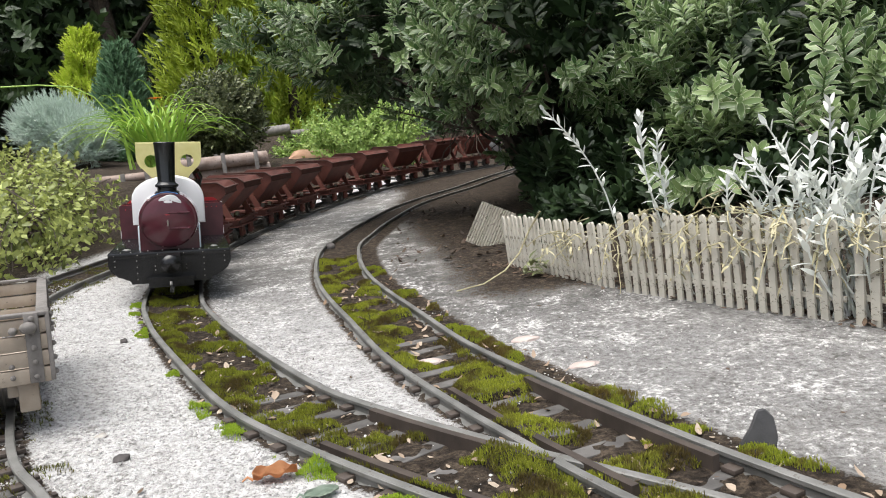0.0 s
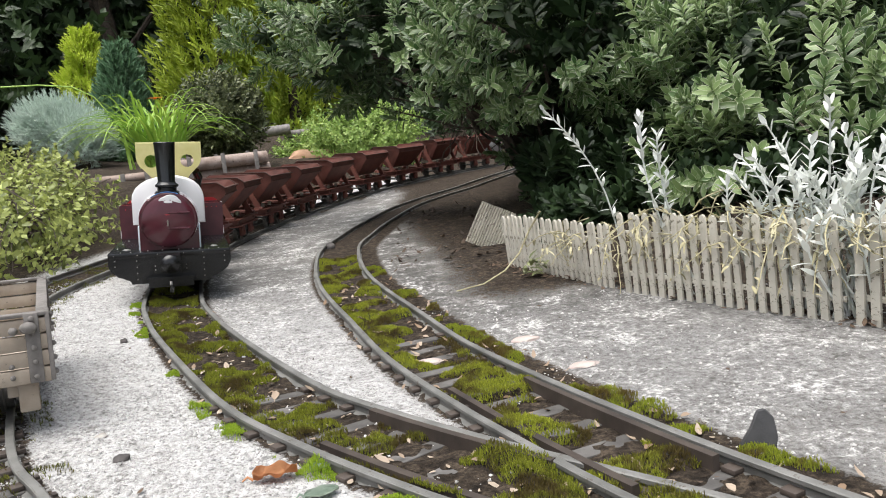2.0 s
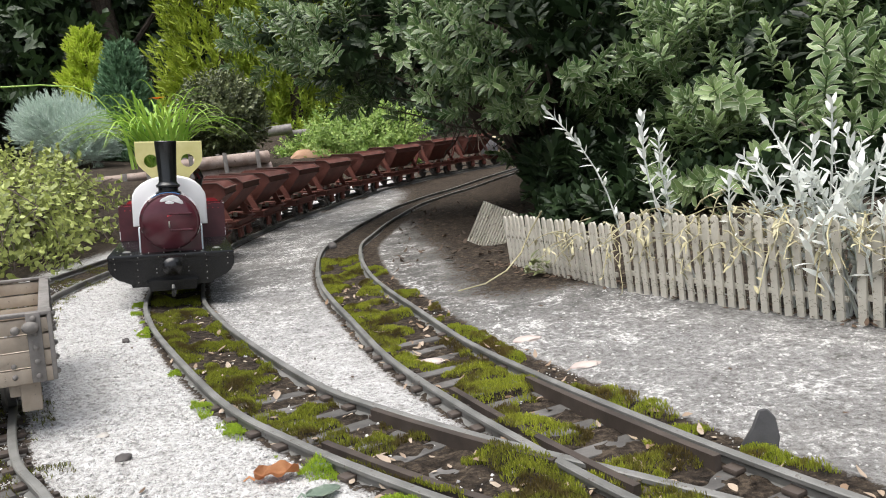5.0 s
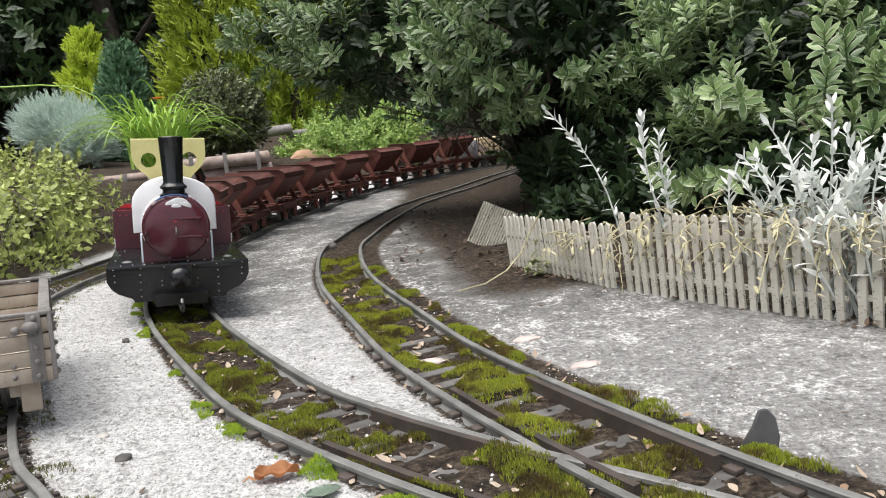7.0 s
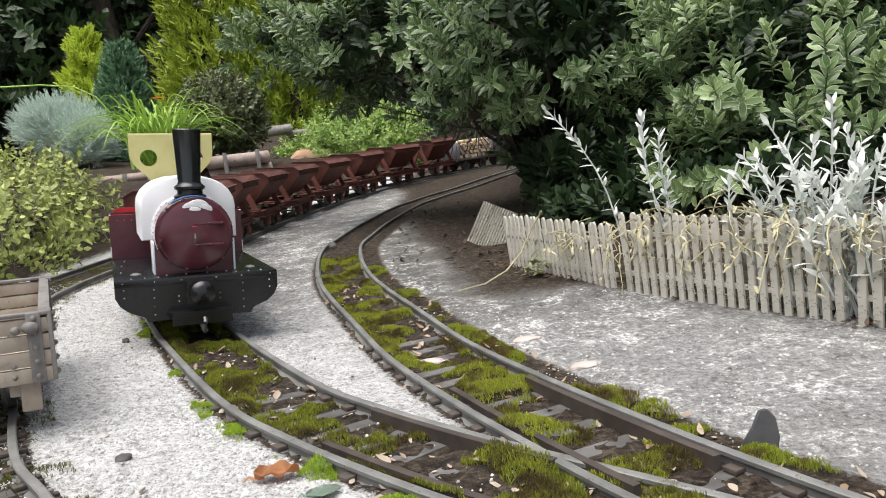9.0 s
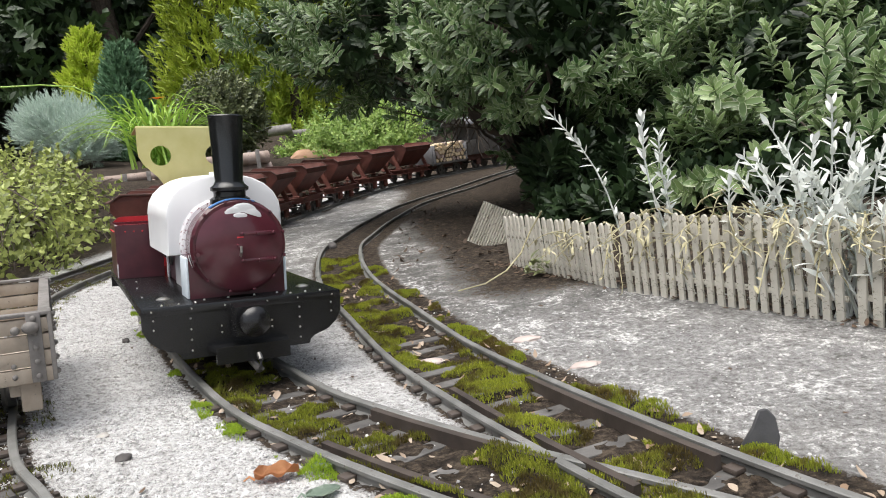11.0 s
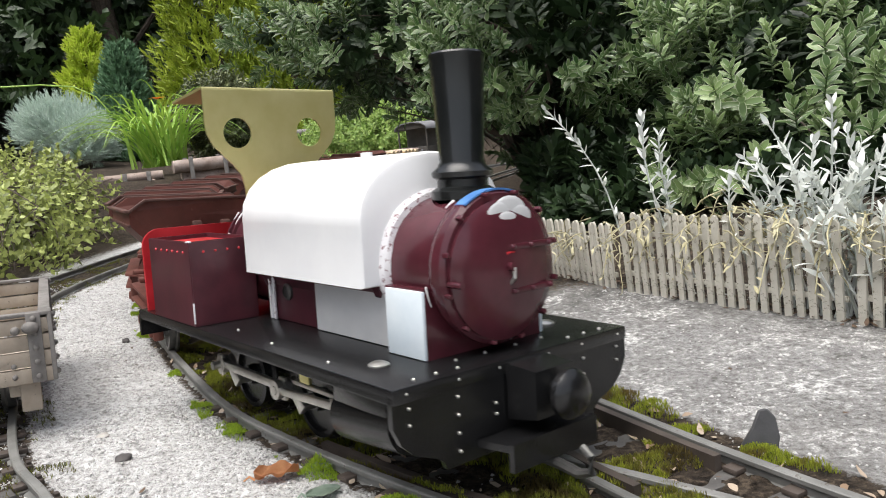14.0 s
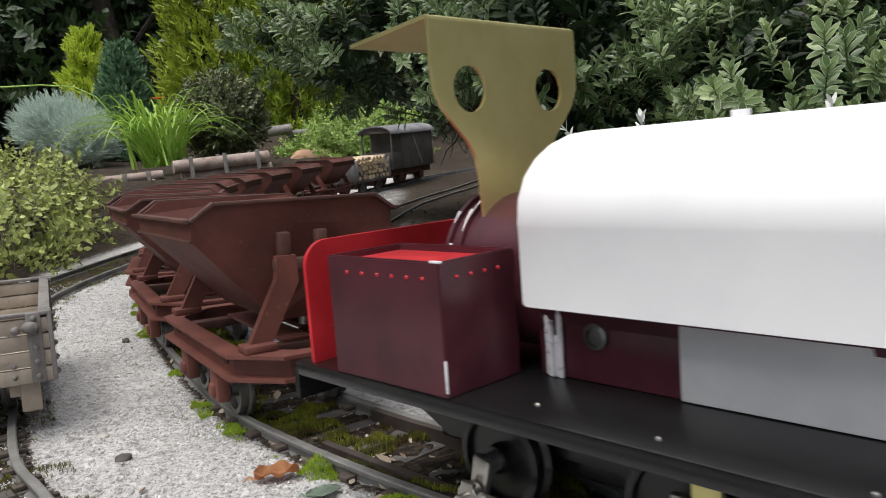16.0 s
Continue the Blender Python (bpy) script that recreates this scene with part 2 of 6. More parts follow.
def prism(bm, outline, a, b, axis="x"):
    """An outline of (u, v) pulled from a to b along an axis: x takes (y, z), y takes (x, z), z takes (x, y)."""
    def place(u, v, w):
        return {"x": (w, u, v), "y": (u, w, v), "z": (u, v, w)}[axis]
    lo, hi = [bm.verts.new(place(u, v, a)) for u, v in outline], [bm.verts.new(place(u, v, b)) for u, v in outline]
    n = len(outline)
    bm.faces.new(lo[::-1]), bm.faces.new(hi)
    for i in range(n):
        bm.faces.new((lo[i], lo[(i + 1) % n], hi[(i + 1) % n], hi[i]))
    bmesh.ops.recalc_face_normals(bm, faces=bm.faces[:])
    return bm


def lathe(bm, profile, m=None, seg=28):
    """(radius, height) turned about z."""
    rings = [[bm.verts.new((m or Matrix()) @ Vector((r * math.cos(2 * math.pi * i / seg), r * math.sin(2 * math.pi * i / seg), h))) for i in range(seg)] for r, h in profile]
    for p, q in zip(rings, rings[1:]):
        for i in range(seg):
            bm.faces.new((p[i], p[(i + 1) % seg], q[(i + 1) % seg], q[i]))
    bm.faces.new(rings[0][::-1]), bm.faces.new(rings[-1])
    bmesh.ops.recalc_face_normals(bm, faces=bm.faces[:])
    return bm


def tube(bm, pts, r0, r1=None, seg=6):
    """A tapered round stem along points."""
    r1, rings, n = r0 if r1 is None else r1, [], len(pts)
    pts = [Vector(p) for p in pts]
    for i, p in enumerate(pts):
        d = (pts[min(i + 1, n - 1)] - pts[max(i - 1, 0)]).normalized()
        q, r = d.to_track_quat("Z", "Y"), r0 + (r1 - r0) * i / (n - 1)
        rings.append([bm.verts.new(p + q @ Vector((r * math.cos(2 * math.pi * k / seg), r * math.sin(2 * math.pi * k / seg), 0))) for k in range(seg)])
    for a, b in zip(rings, rings[1:]):
        for k in range(seg):
            bm.faces.new((a[k], a[(k + 1) % seg], b[(k + 1) % seg], b[k]))
    bm.faces.new(rings[0][::-1]), bm.faces.new(rings[-1])
    return bm


class Proto:
    """Vertices, faces and a margin value per vertex, to be repeated in one mesh."""

    def __init__(self):
        self.v, self.f, self.a = [], [], []

    def leaf(self, m, length, width, curl=0.15, fold=0.25, seg=3, rich=True, blunt=0.0):
        base = len(self.v)
        cols = (-1, -0.80, 0, 0.80, 1) if rich else (-1, 0, 1)
        for i in range(seg + 1):
            t = i / seg
            w = width * 0.5 * (math.sin(math.pi * min(0.97, 0.08 + 0.92 * t ** (0.8 + blunt))) ** (0.75 - 0.3 * blunt))
            z = -curl * length * t * t
            for c in cols:
                self.v.append(m @ Vector((length * t, w * c, z + fold * w * abs(c))))
                self.a.append(1.0 if rich and abs(c) > 0.9 else 0.0)
        k = len(cols)
        for i in range(seg):
            for j in range(k - 1):
                p = base + i * k + j
                self.f.append((p, p + 1, p + k + 1, p + k))

    def stem(self, a, b, r):
        base, a, b = len(self.v), Vector(a), Vector(b)
        q = (b - a).to_track_quat("Z", "Y")
        for p, rr in ((a, r), (b, r * 0.7)):
            for k in range(4):
                self.v.append(p + q @ Vector((rr * math.cos(k * math.pi / 2), rr * math.sin(k * math.pi / 2), 0)))
                self.a.append(0.0)
        for k in range(4):
            self.f.append((base + k, base + (k + 1) % 4, base + 4 + (k + 1) % 4, base + 4 + k))

    def arrays(self):
        return np.array([tuple(p) for p in self.v]), self.f, np.array(self.a)


def mesh_from(name, v, f, a, material):
    me = bpy.data.meshes.new(name)
    me.from_pydata(v, [], f)
    at = me.attributes.new("margin", "FLOAT", "POINT")
    at.data.foreach_set("value", np.asarray(a, dtype=np.float32))
    me.materials.append(material)
    for p in me.polygons:
        p.use_smooth = True
    return me


def strew(name, protos, mats, material):
    """One mesh that repeats the protos at the poses given."""
    vs, fs, at, off = [], [], [], 0
    arr = [p.arrays() for p in protos]
    for i, m in enumerate(mats):
        v, f, a = arr[i % len(arr)]
        mm = np.array(m)
        vs.append(v @ mm[:3, :3].T + mm[:3, 3])
        fs += [tuple(k + off for k in q) for q in f]
        at.append(a)
        off += len(v)
    return mesh_from(name, np.concatenate(vs).tolist(), fs, np.concatenate(at), M[material])


def turned(p, d, roll=0.0, s=1.0):
    """A pose at p whose z points along d."""
    return Matrix.Translation(p) @ Vector(d).to_track_quat("Z", "Y").to_matrix().to_4x4() @ Matrix.Rotation(roll, 4, "Z") @ Matrix.Scale(s, 4)


# ---- ground and ways ----
@functools.lru_cache(maxsize=None)
def columns(table):
    return [a for a, b in table], [b for a, b in table]


def lerp(table, x):
    return float(np.interp(x, *columns(tuple(table))))


CANT = [(-1, 1.0), (0.08, 1.0), (0.15, 1.9), (0.2, 2.7), (0.25, 4.0), (0.32, 5.2), (0.45, 5.8), (0.9, 5.8), (1.6, 0), (9, 0)]
OUTER = [(-1, 0.9), (0.05, 0.115), (0.0855, 0.075), (0.1293, 0.035), (0.166, -0.007), (0.2013, -0.038), (0.2612, -0.083), (0.3577, -0.139),
         (0.4854, -0.196), (0.65, -0.245), (0.9, -0.26), (1.2, -0.2), (1.7, 0.05), (9, 1.5)]
BED_EDGE = [(-1, 0.8), (0.1, 0.30), (0.15, 0.245), (0.283, 0.163), (0.383, 0.103), (0.505, 0.055), (0.60, 0.06), (0.8, 0.055), (1.1, 0.09), (1.3, 0.14), (1.55, 0.22), (1.8, 0.42), (2.3, 1.2), (9, 9)]
BANK_EDGE = [(-1, -0.2), (0.2, -0.26), (0.5, -0.33), (0.65, -0.345), (0.9, -0.34), (1.1, -0.30), (1.3, -0.24), (1.5, -0.18), (1.7, -0.09), (1.95, 0.05), (2.3, 0.6), (9, 8)]


RISE = [(-9, 0), (1.1, 0), (1.239, 0.0038), (1.36, 0.0075), (1.462, 0.0113), (99, 0.0113)]


def nearer(x, y):
    """The far bend, drawn in towards the slab."""
    k = 1 - 0.14 * max(0.0, min(1.0, (y - 1.1) / 0.6))
    return x * k, y * k


def level(x, y):
    """Height of the rail tops: the bed leans with the curve and climbs round the far bend."""
    d = (lerp(OUTER, y) - x) * 0.9
    return lerp(RISE, y) + math.tan(radians(lerp(CANT, y))) * max(-0.05, min(0.22, d))


def soil(x, y):
    """Height of the ground: slab under the tracks, then the planted bank behind."""
    d = lerp(BANK_EDGE, y) - x
    t = max(0.0, min(1.0, d / 0.25))
    rise = 0.055 * t * t * (3 - 2 * t) + 0.09 * max(0.0, min(1.0, (d - 0.2) / 1.2))
    e = max(0.0, min(1.0, (x - lerp(BED_EDGE, y)) / 0.12))
    rise += 0.03 * e * e * (3 - 2 * e)
    lump = noise.noise(Vector((x * 9, y * 9, 0))) * 0.0012 + noise.noise(Vector((x * 40, y * 40, 3))) * 0.0006
    if -0.4 < x < 0.3 and 0.05 < y < 0.75:
        lump += noise.noise(Vector((x * 170, y * 170, 5))) * 0.0008 + noise.noise(Vector((x * 360, y * 360, 7))) * 0.0006
    return level(x, y) - 0.0042 + rise + lump * (1 + 6 * t + 4 * e)


class Way:
    """A smooth line through points, measured by its length."""

    def __init__(self, ctrl):
        c = [Vector(nearer(*p)) for p in ctrl]
        c = [2 * c[0] - c[1]] + c + [2 * c[-1] - c[-2]]
        pts = []
        for i in range(1, len(c) - 2):
            for k in range(24):
                t = k / 24
                pts.append(0.5 * ((2 * c[i]) + (c[i + 1] - c[i - 1]) * t + (2 * c[i - 1] - 5 * c[i] + 4 * c[i + 1] - c[i + 2]) * t * t
                                  + (3 * c[i] - c[i - 1] - 3 * c[i + 1] + c[i + 2]) * t ** 3))
        pts.append(c[-2])
        p = np.array([tuple(q) for q in pts])
        k = np.ones(9) / 9
        sm = np.stack([np.convolve(np.pad(p[:, i], 4, mode="edge"), k, "valid") for i in (0, 1)], 1)
        sm[:5], sm[-5:] = p[:5], p[-5:]
        self.p = sm
        self.s = np.concatenate([[0], np.cumsum(np.hypot(*np.diff(sm, axis=0).T))])
        self.length = self.s[-1]

    def at(self, s):
        return Vector((float(np.interp(s, self.s, self.p[:, 0])), float(np.interp(s, self.s, self.p[:, 1]))))

    def way(self, s):
        return (self.at(s + 0.004) - self.at(s - 0.004)).normalized()

    def side(self, s, off):
        """A point off to the left of the line."""
        d = self.way(s)
        return self.at(s) + Vector((-d.y, d.x)) * off

    def where(self, y, lo=0.0):
        """The length at which the line comes down to y."""
        i = np.nonzero((self.p[:, 1] <= y) & (self.s > lo))[0][0]
        a, b = self.p[i - 1, 1], self.p[i, 1]
        return float(self.s[i - 1] + (self.s[i] - self.s[i - 1]) * (a - y) / (a - b))


main_way = Way([(0.75, 2.2), (0.5, 2.1), (0.30, 2.0), (0.15, 1.90), (0.065, 1.82), (-0.03, 1.69), (-0.10, 1.51), (-0.163, 1.285), (-0.197, 1.115), (-0.222, 0.985), (-0.235, 0.87),
                (-0.233, 0.75), (-0.214, 0.62), (-0.1772, 0.4854), (-0.1497, 0.4164), (-0.1208, 0.3577), (-0.0678, 0.2612), (-0.038, 0.2213), (-0.0043, 0.1841),
                (0.033, 0.1474), (0.0724, 0.1062), (0.13, 0.048), (0.24, -0.06), (0.40, -0.21)])
loop_way = Way([(0.70, 2.06), (0.45, 1.95), (0.28, 1.78), (0.165, 1.565), (0.10, 1.40), (0.043, 1.243), (-0.004, 1.138), (-0.042, 1.031), (-0.073, 0.863), (-0.085, 0.749), (-0.090, 0.676), (-0.081, 0.581), (-0.067, 0.501),
                (-0.051, 0.439), (-0.035, 0.385), (-0.011, 0.304), (0.013, 0.243), (0.0325, 0.198), (0.051, 0.160), (0.075, 0.118), (0.12, 0.052), (0.24, -0.07), (0.40, -0.22)])
siding_way = Way([(-0.25, 1.1), (-0.28, 0.9), (-0.293, 0.75), (-0.296, 0.63), (-0.284, 0.505), (-0.258, 0.43), (-0.215, 0.335), (-0.152, 0.212), (-0.119, 0.169), (-0.085, 0.12), (-0.01, -0.02)])
GAUGE = 0.0345


# ---- ground sheet ----
def spaced(lo, hi, fine_lo, fine_hi, step):
    a, grow, x = list(np.arange(fine_lo, fine_hi, step)), step, fine_hi
    while x < hi:
        a.append(x)
        grow *= 1.18
        x += grow
    a.append(hi)
    grow, x, low = step, fine_lo - step, []
    while x > lo:
        low.append(x)
        grow *= 1.18
        x -= grow
    return [lo] + low[::-1] + a


gx, gy = spaced(-60, 60, -0.30, 0.24, 0.0022), spaced(-40, 90, 0.11, 0.52, 0.0022)
bm = bmesh.new()
grid = [[bm.verts.new((x, y, soil(x, y))) for x in gx] for y in gy]
for r0, r1 in zip(grid, grid[1:]):
    for i in range(len(gx) - 1):
        bm.faces.new((r0[i], r0[i + 1], r1[i + 1], r1[i]))
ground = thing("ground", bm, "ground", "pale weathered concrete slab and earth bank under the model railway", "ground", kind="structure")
vx = np.array([tuple(v.co) for v in ground.data.vertices])
near = np.full(len(vx), 9.0)
for w in (main_way, loop_way, siding_way):
    for k in range(0, len(w.p) - 2, 2):
        a, b = w.p[k], w.p[min(k + 2, len(w.p) - 1)]
        ab = b - a
        t = np.clip(((vx[:, :2] - a) @ ab) / (ab @ ab), 0, 1)
        near = np.minimum(near, np.hypot(*(vx[:, :2] - a - t[:, None] * ab).T))
bank_d = np.interp(vx[:, 1], *zip(*BANK_EDGE)) - vx[:, 0]
bed_d = vx[:, 0] - np.interp(vx[:, 1], *zip(*BED_EDGE))
# stretch under the bush where its shade is painted as dark soil
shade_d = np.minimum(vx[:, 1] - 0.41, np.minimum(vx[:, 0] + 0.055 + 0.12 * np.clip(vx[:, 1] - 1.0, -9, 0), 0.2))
loop_x = np.interp(vx[:, 1], loop_way.p[::-1, 1], loop_way.p[::-1, 0])
main_x = np.interp(vx[:, 1], main_way.p[::-1, 1], main_way.p[::-1, 0])
verge = np.where(vx[:, 0] > loop_x + 0.005, 0.030, 0.0188)
# earth: track bed, bank and planted bed, plus the painted bush shade
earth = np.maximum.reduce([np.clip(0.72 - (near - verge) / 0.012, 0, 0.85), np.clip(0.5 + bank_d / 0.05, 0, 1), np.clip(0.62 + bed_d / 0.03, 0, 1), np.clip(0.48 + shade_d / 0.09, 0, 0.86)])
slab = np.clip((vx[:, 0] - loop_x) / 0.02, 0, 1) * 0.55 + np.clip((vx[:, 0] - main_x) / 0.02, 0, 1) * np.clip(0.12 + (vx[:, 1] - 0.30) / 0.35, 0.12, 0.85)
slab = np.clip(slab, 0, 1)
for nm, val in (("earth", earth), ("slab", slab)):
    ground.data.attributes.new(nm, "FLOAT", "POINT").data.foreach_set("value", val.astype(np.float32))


# ---- tracks ----
def sweep(bm, way, off, s0, s1, profile, step=0.006, lift=0.0):
    """A rail of the given profile (across, up) along a way."""
    n = max(2, int((s1 - s0) / step))
    rings = []
    for i in range(n + 1):
        s = s0 + (s1 - s0) * i / n
        d = way.way(s)
        nrm = Vector((-d.y, d.x))
        p = way.at(s) + nrm * off
        z = level(p.x, p.y) + lift
        rings.append([bm.verts.new((p.x + nrm.x * u, p.y + nrm.y * u, z + v)) for u, v in profile])
    k = len(profile)
    for a, b in zip(rings, rings[1:]):
        for i in range(k):
            bm.faces.new((a[i], a[(i + 1) % k], b[(i + 1) % k], b[i]))
    bm.faces.new(rings[0]), bm.faces.new(rings[-1][::-1])
    bmesh.ops.recalc_face_normals(bm, faces=bm.faces[:])
    return bm


RAIL = [(-0.0022, -0.005), (0.0022, -0.005), (0.0022, -0.0043), (0.0006, -0.0037), (0.0006, -0.0018), (0.0013, -0.0013), (0.0013, -0.0003), (0.0009, 0.0),
        (-0.0009, 0.0), (-0.0013, -0.0003), (-0.0013, -0.0013), (-0.0006, -0.0018), (-0.0006, -0.0037), (-0.0022, -0.0043)]
GUARD = [(-0.0011, -0.005), (0.0011, -0.005), (0.0011, 0.0002), (-0.0011, 0.0002)]
tracks = []
for way, label, s1 in ((main_way, "curved outer model railway track with weathered grey rails", None), (loop_way, "curved inner model railway track joining at a turnout", None),
                       (siding_way, "mossy model railway siding beside the planted bank", None)):
    tr = empty("track", label, "railway track")
    s1 = s1 or way.length - 0.02
    for off in (GAUGE / 2, -GAUGE / 2):
        part("rail", sweep(bmesh.new(), way, off, 0.02, s1, RAIL), "rail", tr)
    tracks.append(tr)
inset = GAUGE / 2 - 0.0046
part("check_rail", sweep(bmesh.new(), loop_way, inset, loop_way.where(0.245), loop_way.where(0.165), GUARD), "guard", tracks[1], "dark brown check rail")
part("check_rail", sweep(bmesh.new(), main_way, -inset, main_way.where(0.212), main_way.where(0.12), GUARD), "guard", tracks[0], "dark brown check rail")
part("wing_rail", sweep(bmesh.new(), main_way, inset + 0.0012, main_way.where(0.222), main_way.where(0.168), GUARD), "guard", tracks[0], "dark brown wing rail")
part("wing_rail", sweep(bmesh.new(), loop_way, -inset, loop_way.where(0.252), loop_way.where(0.165), GUARD), "guard", tracks[1], "dark brown wing rail")

sleeper_bm = box(bmesh.new(), (0, 0, -0.0047), (0.0062, 0.041, 0.0018), 0.0003)
sleeper_me = finish("sleeper", sleeper_bm, M["sleeper"])
chair_me = finish("chair", box(box(bmesh.new(), (0, 0, -0.0030), (0.0042, 0.0078, 0.0014), 0.0003), (0.0, 0.003, -0.0022), (0.0022, 0.0012, 0.0014)), M["guard"])
for tr, way, y0, y1 in ((tracks[0], main_way, 0.262, 0.06), (tracks[1], loop_way, 0.33, 0.06), (tracks[2], siding_way, 0.3, 0.09)):
    s, e = way.where(y0), way.where(y1)
    while s < e:
        p, d = way.at(s), way.way(s)
        lean = math.atan2(level(*way.side(s, 0.017)) - level(*way.side(s, -0.017)), 0.034)
        m = Matrix.Translation((p.x, p.y, level(p.x, p.y))) @ Matrix.Rotation(math.atan2(d.y, d.x) + random.uniform(-0.03, 0.03), 4, "Z") @ Matrix.Rotation(lean, 4, "X")
        ob = new("sleeper", sleeper_me)
        ob.parent, ob.matrix_basis = tr, m
        if p.y < 0.5:
            for off in (GAUGE / 2, -GAUGE / 2):
                ch = new("rail_chair", chair_me)
                ch.parent, ch.matrix_basis = ob, Matrix.Translation((0, off, 0))
        s += 0.0165


# ---- locomotive ----
def rivets(pts, r, parent, material="steel"):
    """A row of rivets, each a part of its own on one shared mesh."""
    bm = bmesh.new()
    bmesh.ops.create_icosphere(bm, subdivisions=1, radius=r)
    me = finish("rivet", bm, M[material])
    for p in pts:
        ob = new("rivet", me)
        ob.parent, ob.location = parent, p


def locomotive():
    lo = empty("saddle_tank_locomotive", "maroon and black model saddle tank locomotive with white unpainted tank", "locomotive")
    # running plate with its valance
    bm = box(bmesh.new(), (-0.0765, 0, 0.0290), (0.153, 0.075, 0.0034), 0.0004)
    plate = part("running_plate", bm, "black", lo, "satin black running plate")
    beam = [(-0.0375, 0.0290), (0.0375, 0.0290), (0.0375, 0.0225), (0.0355, 0.0185), (0.032, 0.0155), (0.0265, 0.0135), (0.0248, 0.0122), (0.0240, 0.0104), (-0.0240, 0.0104), (-0.0248, 0.0122),
            (-0.0265, 0.0135), (-0.032, 0.0155), (-0.0355, 0.0185), (-0.0375, 0.0225)]
    for x, name in ((-0.0005, "front_beam"), (-0.152, "rear_beam")):
        b = part(name, prism(bmesh.new(), beam if x > -0.01 else [(-0.0375, 0.0290), (0.0375, 0.0290), (0.0375, 0.0215), (-0.0375, 0.0215)], x - 0.0016, x), "black", lo, "riveted black buffer beam")
        if x > -0.01:
            pts = [(0, y, 0.0292) for y in (-0.034, -0.02, -0.008, 0.008, 0.02, 0.034)]
            pts += [(0, s * 0.0335, z) for s in (-1, 1) for z in (0.026, 0.0225)] + [(0, s * 0.0205, z) for s in (-1, 1) for z in (0.0255, 0.0215, 0.0175, 0.0135)]
            pts += [(0, s * 0.0095, z) for s in (-1, 1) for z in (0.0215, 0.019)]
            rivets([(x + 0.0003, y, z) for _, y, z in pts], 0.00045, b)
    rivets([(-0.0028, y, 0.0308) for y in (-0.030, -0.024, -0.018, 0.018, 0.024, 0.03)] + [(-0.008, y, 0.0308) for y in (-0.014, -0.005, 0.005, 0.014)]
           + [(-0.03, -0.034, 0.0308), (-0.06, -0.033, 0.0308), (-0.085, -0.031, 0.0308)], 0.0005, plate)
    cap = lathe(bmesh.new(), [(0.0026, 0), (0.0026, 0.0004), (0.0014, 0.0010), (0.0003, 0.0011)], Matrix.Translation((-0.019, -0.0275, 0.0306)), 16)
    part("plate_screw", cap, "steel", plate, "bright domed screw")
    cap = lathe(bmesh.new(), [(0.0026, 0), (0.0026, 0.0004), (0.0014, 0.0010), (0.0003, 0.0011)], Matrix.Translation((-0.019, 0.0275, 0.0306)), 16)
    part("plate_screw", cap, "steel", plate, "bright domed screw")
    # coupling
    buf = part("buffer_block", prism(bmesh.new(), [(0.0, 0.0300), (0.009, 0.0292), (0.009, 0.0185), (0.0, 0.0170)], -0.0062, 0.0062, "y"), "black", lo)
    part("buffer_head", lathe(bmesh.new(), [(0.0022, -0.004), (0.0034, -0.001), (0.0056, 0.0005), (0.0056, 0.0018), (0.0046, 0.0032), (0.0027, 0.0041), (0.0004, 0.0044)],
                              Matrix.Translation((0.012, 0, 0.0240)) @ Matrix.Rotation(math.pi / 2, 4, "Y")), "black", buf, "worn round black buffer")
    tray = bmesh.new()
    prism(tray, [(0.0, -0.0155), (0.008, -0.0135), (0.008, 0.0135), (0.0, 0.0155)], 0.0130, 0.0146, "z")
    prism(tray, [(0.0075, -0.0136), (0.009, -0.0136), (0.009, 0.0136), (0.0075, 0.0136)], 0.0088, 0.0150, "z")
    part("coupling_tray", tray, "black", lo)
    hook = tube(bmesh.new(), [(0.003, 0, 0.0076), (0.010, 0, 0.0072), (0.015, 0, 0.0065), (0.0185, 0, 0.0078), (0.0182, 0, 0.0112), (0.0160, 0, 0.0128)], 0.0014, 0.0009, 8)
    part("coupling_hook", hook, "tread", lo, "curved steel coupling hook")
    # smokebox
    zc, rot = 0.0505, Matrix.Rotation(math.pi / 2, 4, "Y")
    sb = lathe(bmesh.new(), [(0.0172, -0.004), (0.0178, -0.0036), (0.0178, -0.001), (0.0168, 0.0), (0.0168, 0.0195), (0.0178, 0.0205), (0.0182, 0.022), (0.0182, 0.0245), (0.0172, 0.0255)],
               Matrix.Translation((-0.0365, 0, zc)) @ rot, 48)
    box_ = part("smokebox", sb, "maroon", lo, "glossy maroon smokebox")
    door = lathe(bmesh.new(), [(0.0164, 0), (0.0164, 0.0008), (0.0152, 0.0014), (0.0130, 0.0022), (0.009, 0.0030), (0.004, 0.0034), (0.0004, 0.0035)], Matrix.Translation((-0.0110, 0, zc - 0.0006)) @ rot, 48)
    dr = part("smokebox_door", door, "maroon", lo, "domed maroon smokebox door")
    for z in (zc + 0.0047, zc - 0.0055):
        bm = box(bmesh.new(), (-0.0082, 0.0065, z), (0.0012, 0.0145, 0.0016), 0.0004)
        for y in (0.0005, 0.0065, 0.0125):
            ball(bm, (-0.0074, y, z), 0.0007, 8)
        part("hinge_strap", bm, "maroon", dr)
    part("door_handle", tube(bmesh.new(), [(-0.008, -0.0004, zc - 0.0038), (-0.0064, -0.0004, zc - 0.0022), (-0.0064, -0.0004, zc + 0.0002)], 0.0005), "steel", dr, "scuffed door handle")
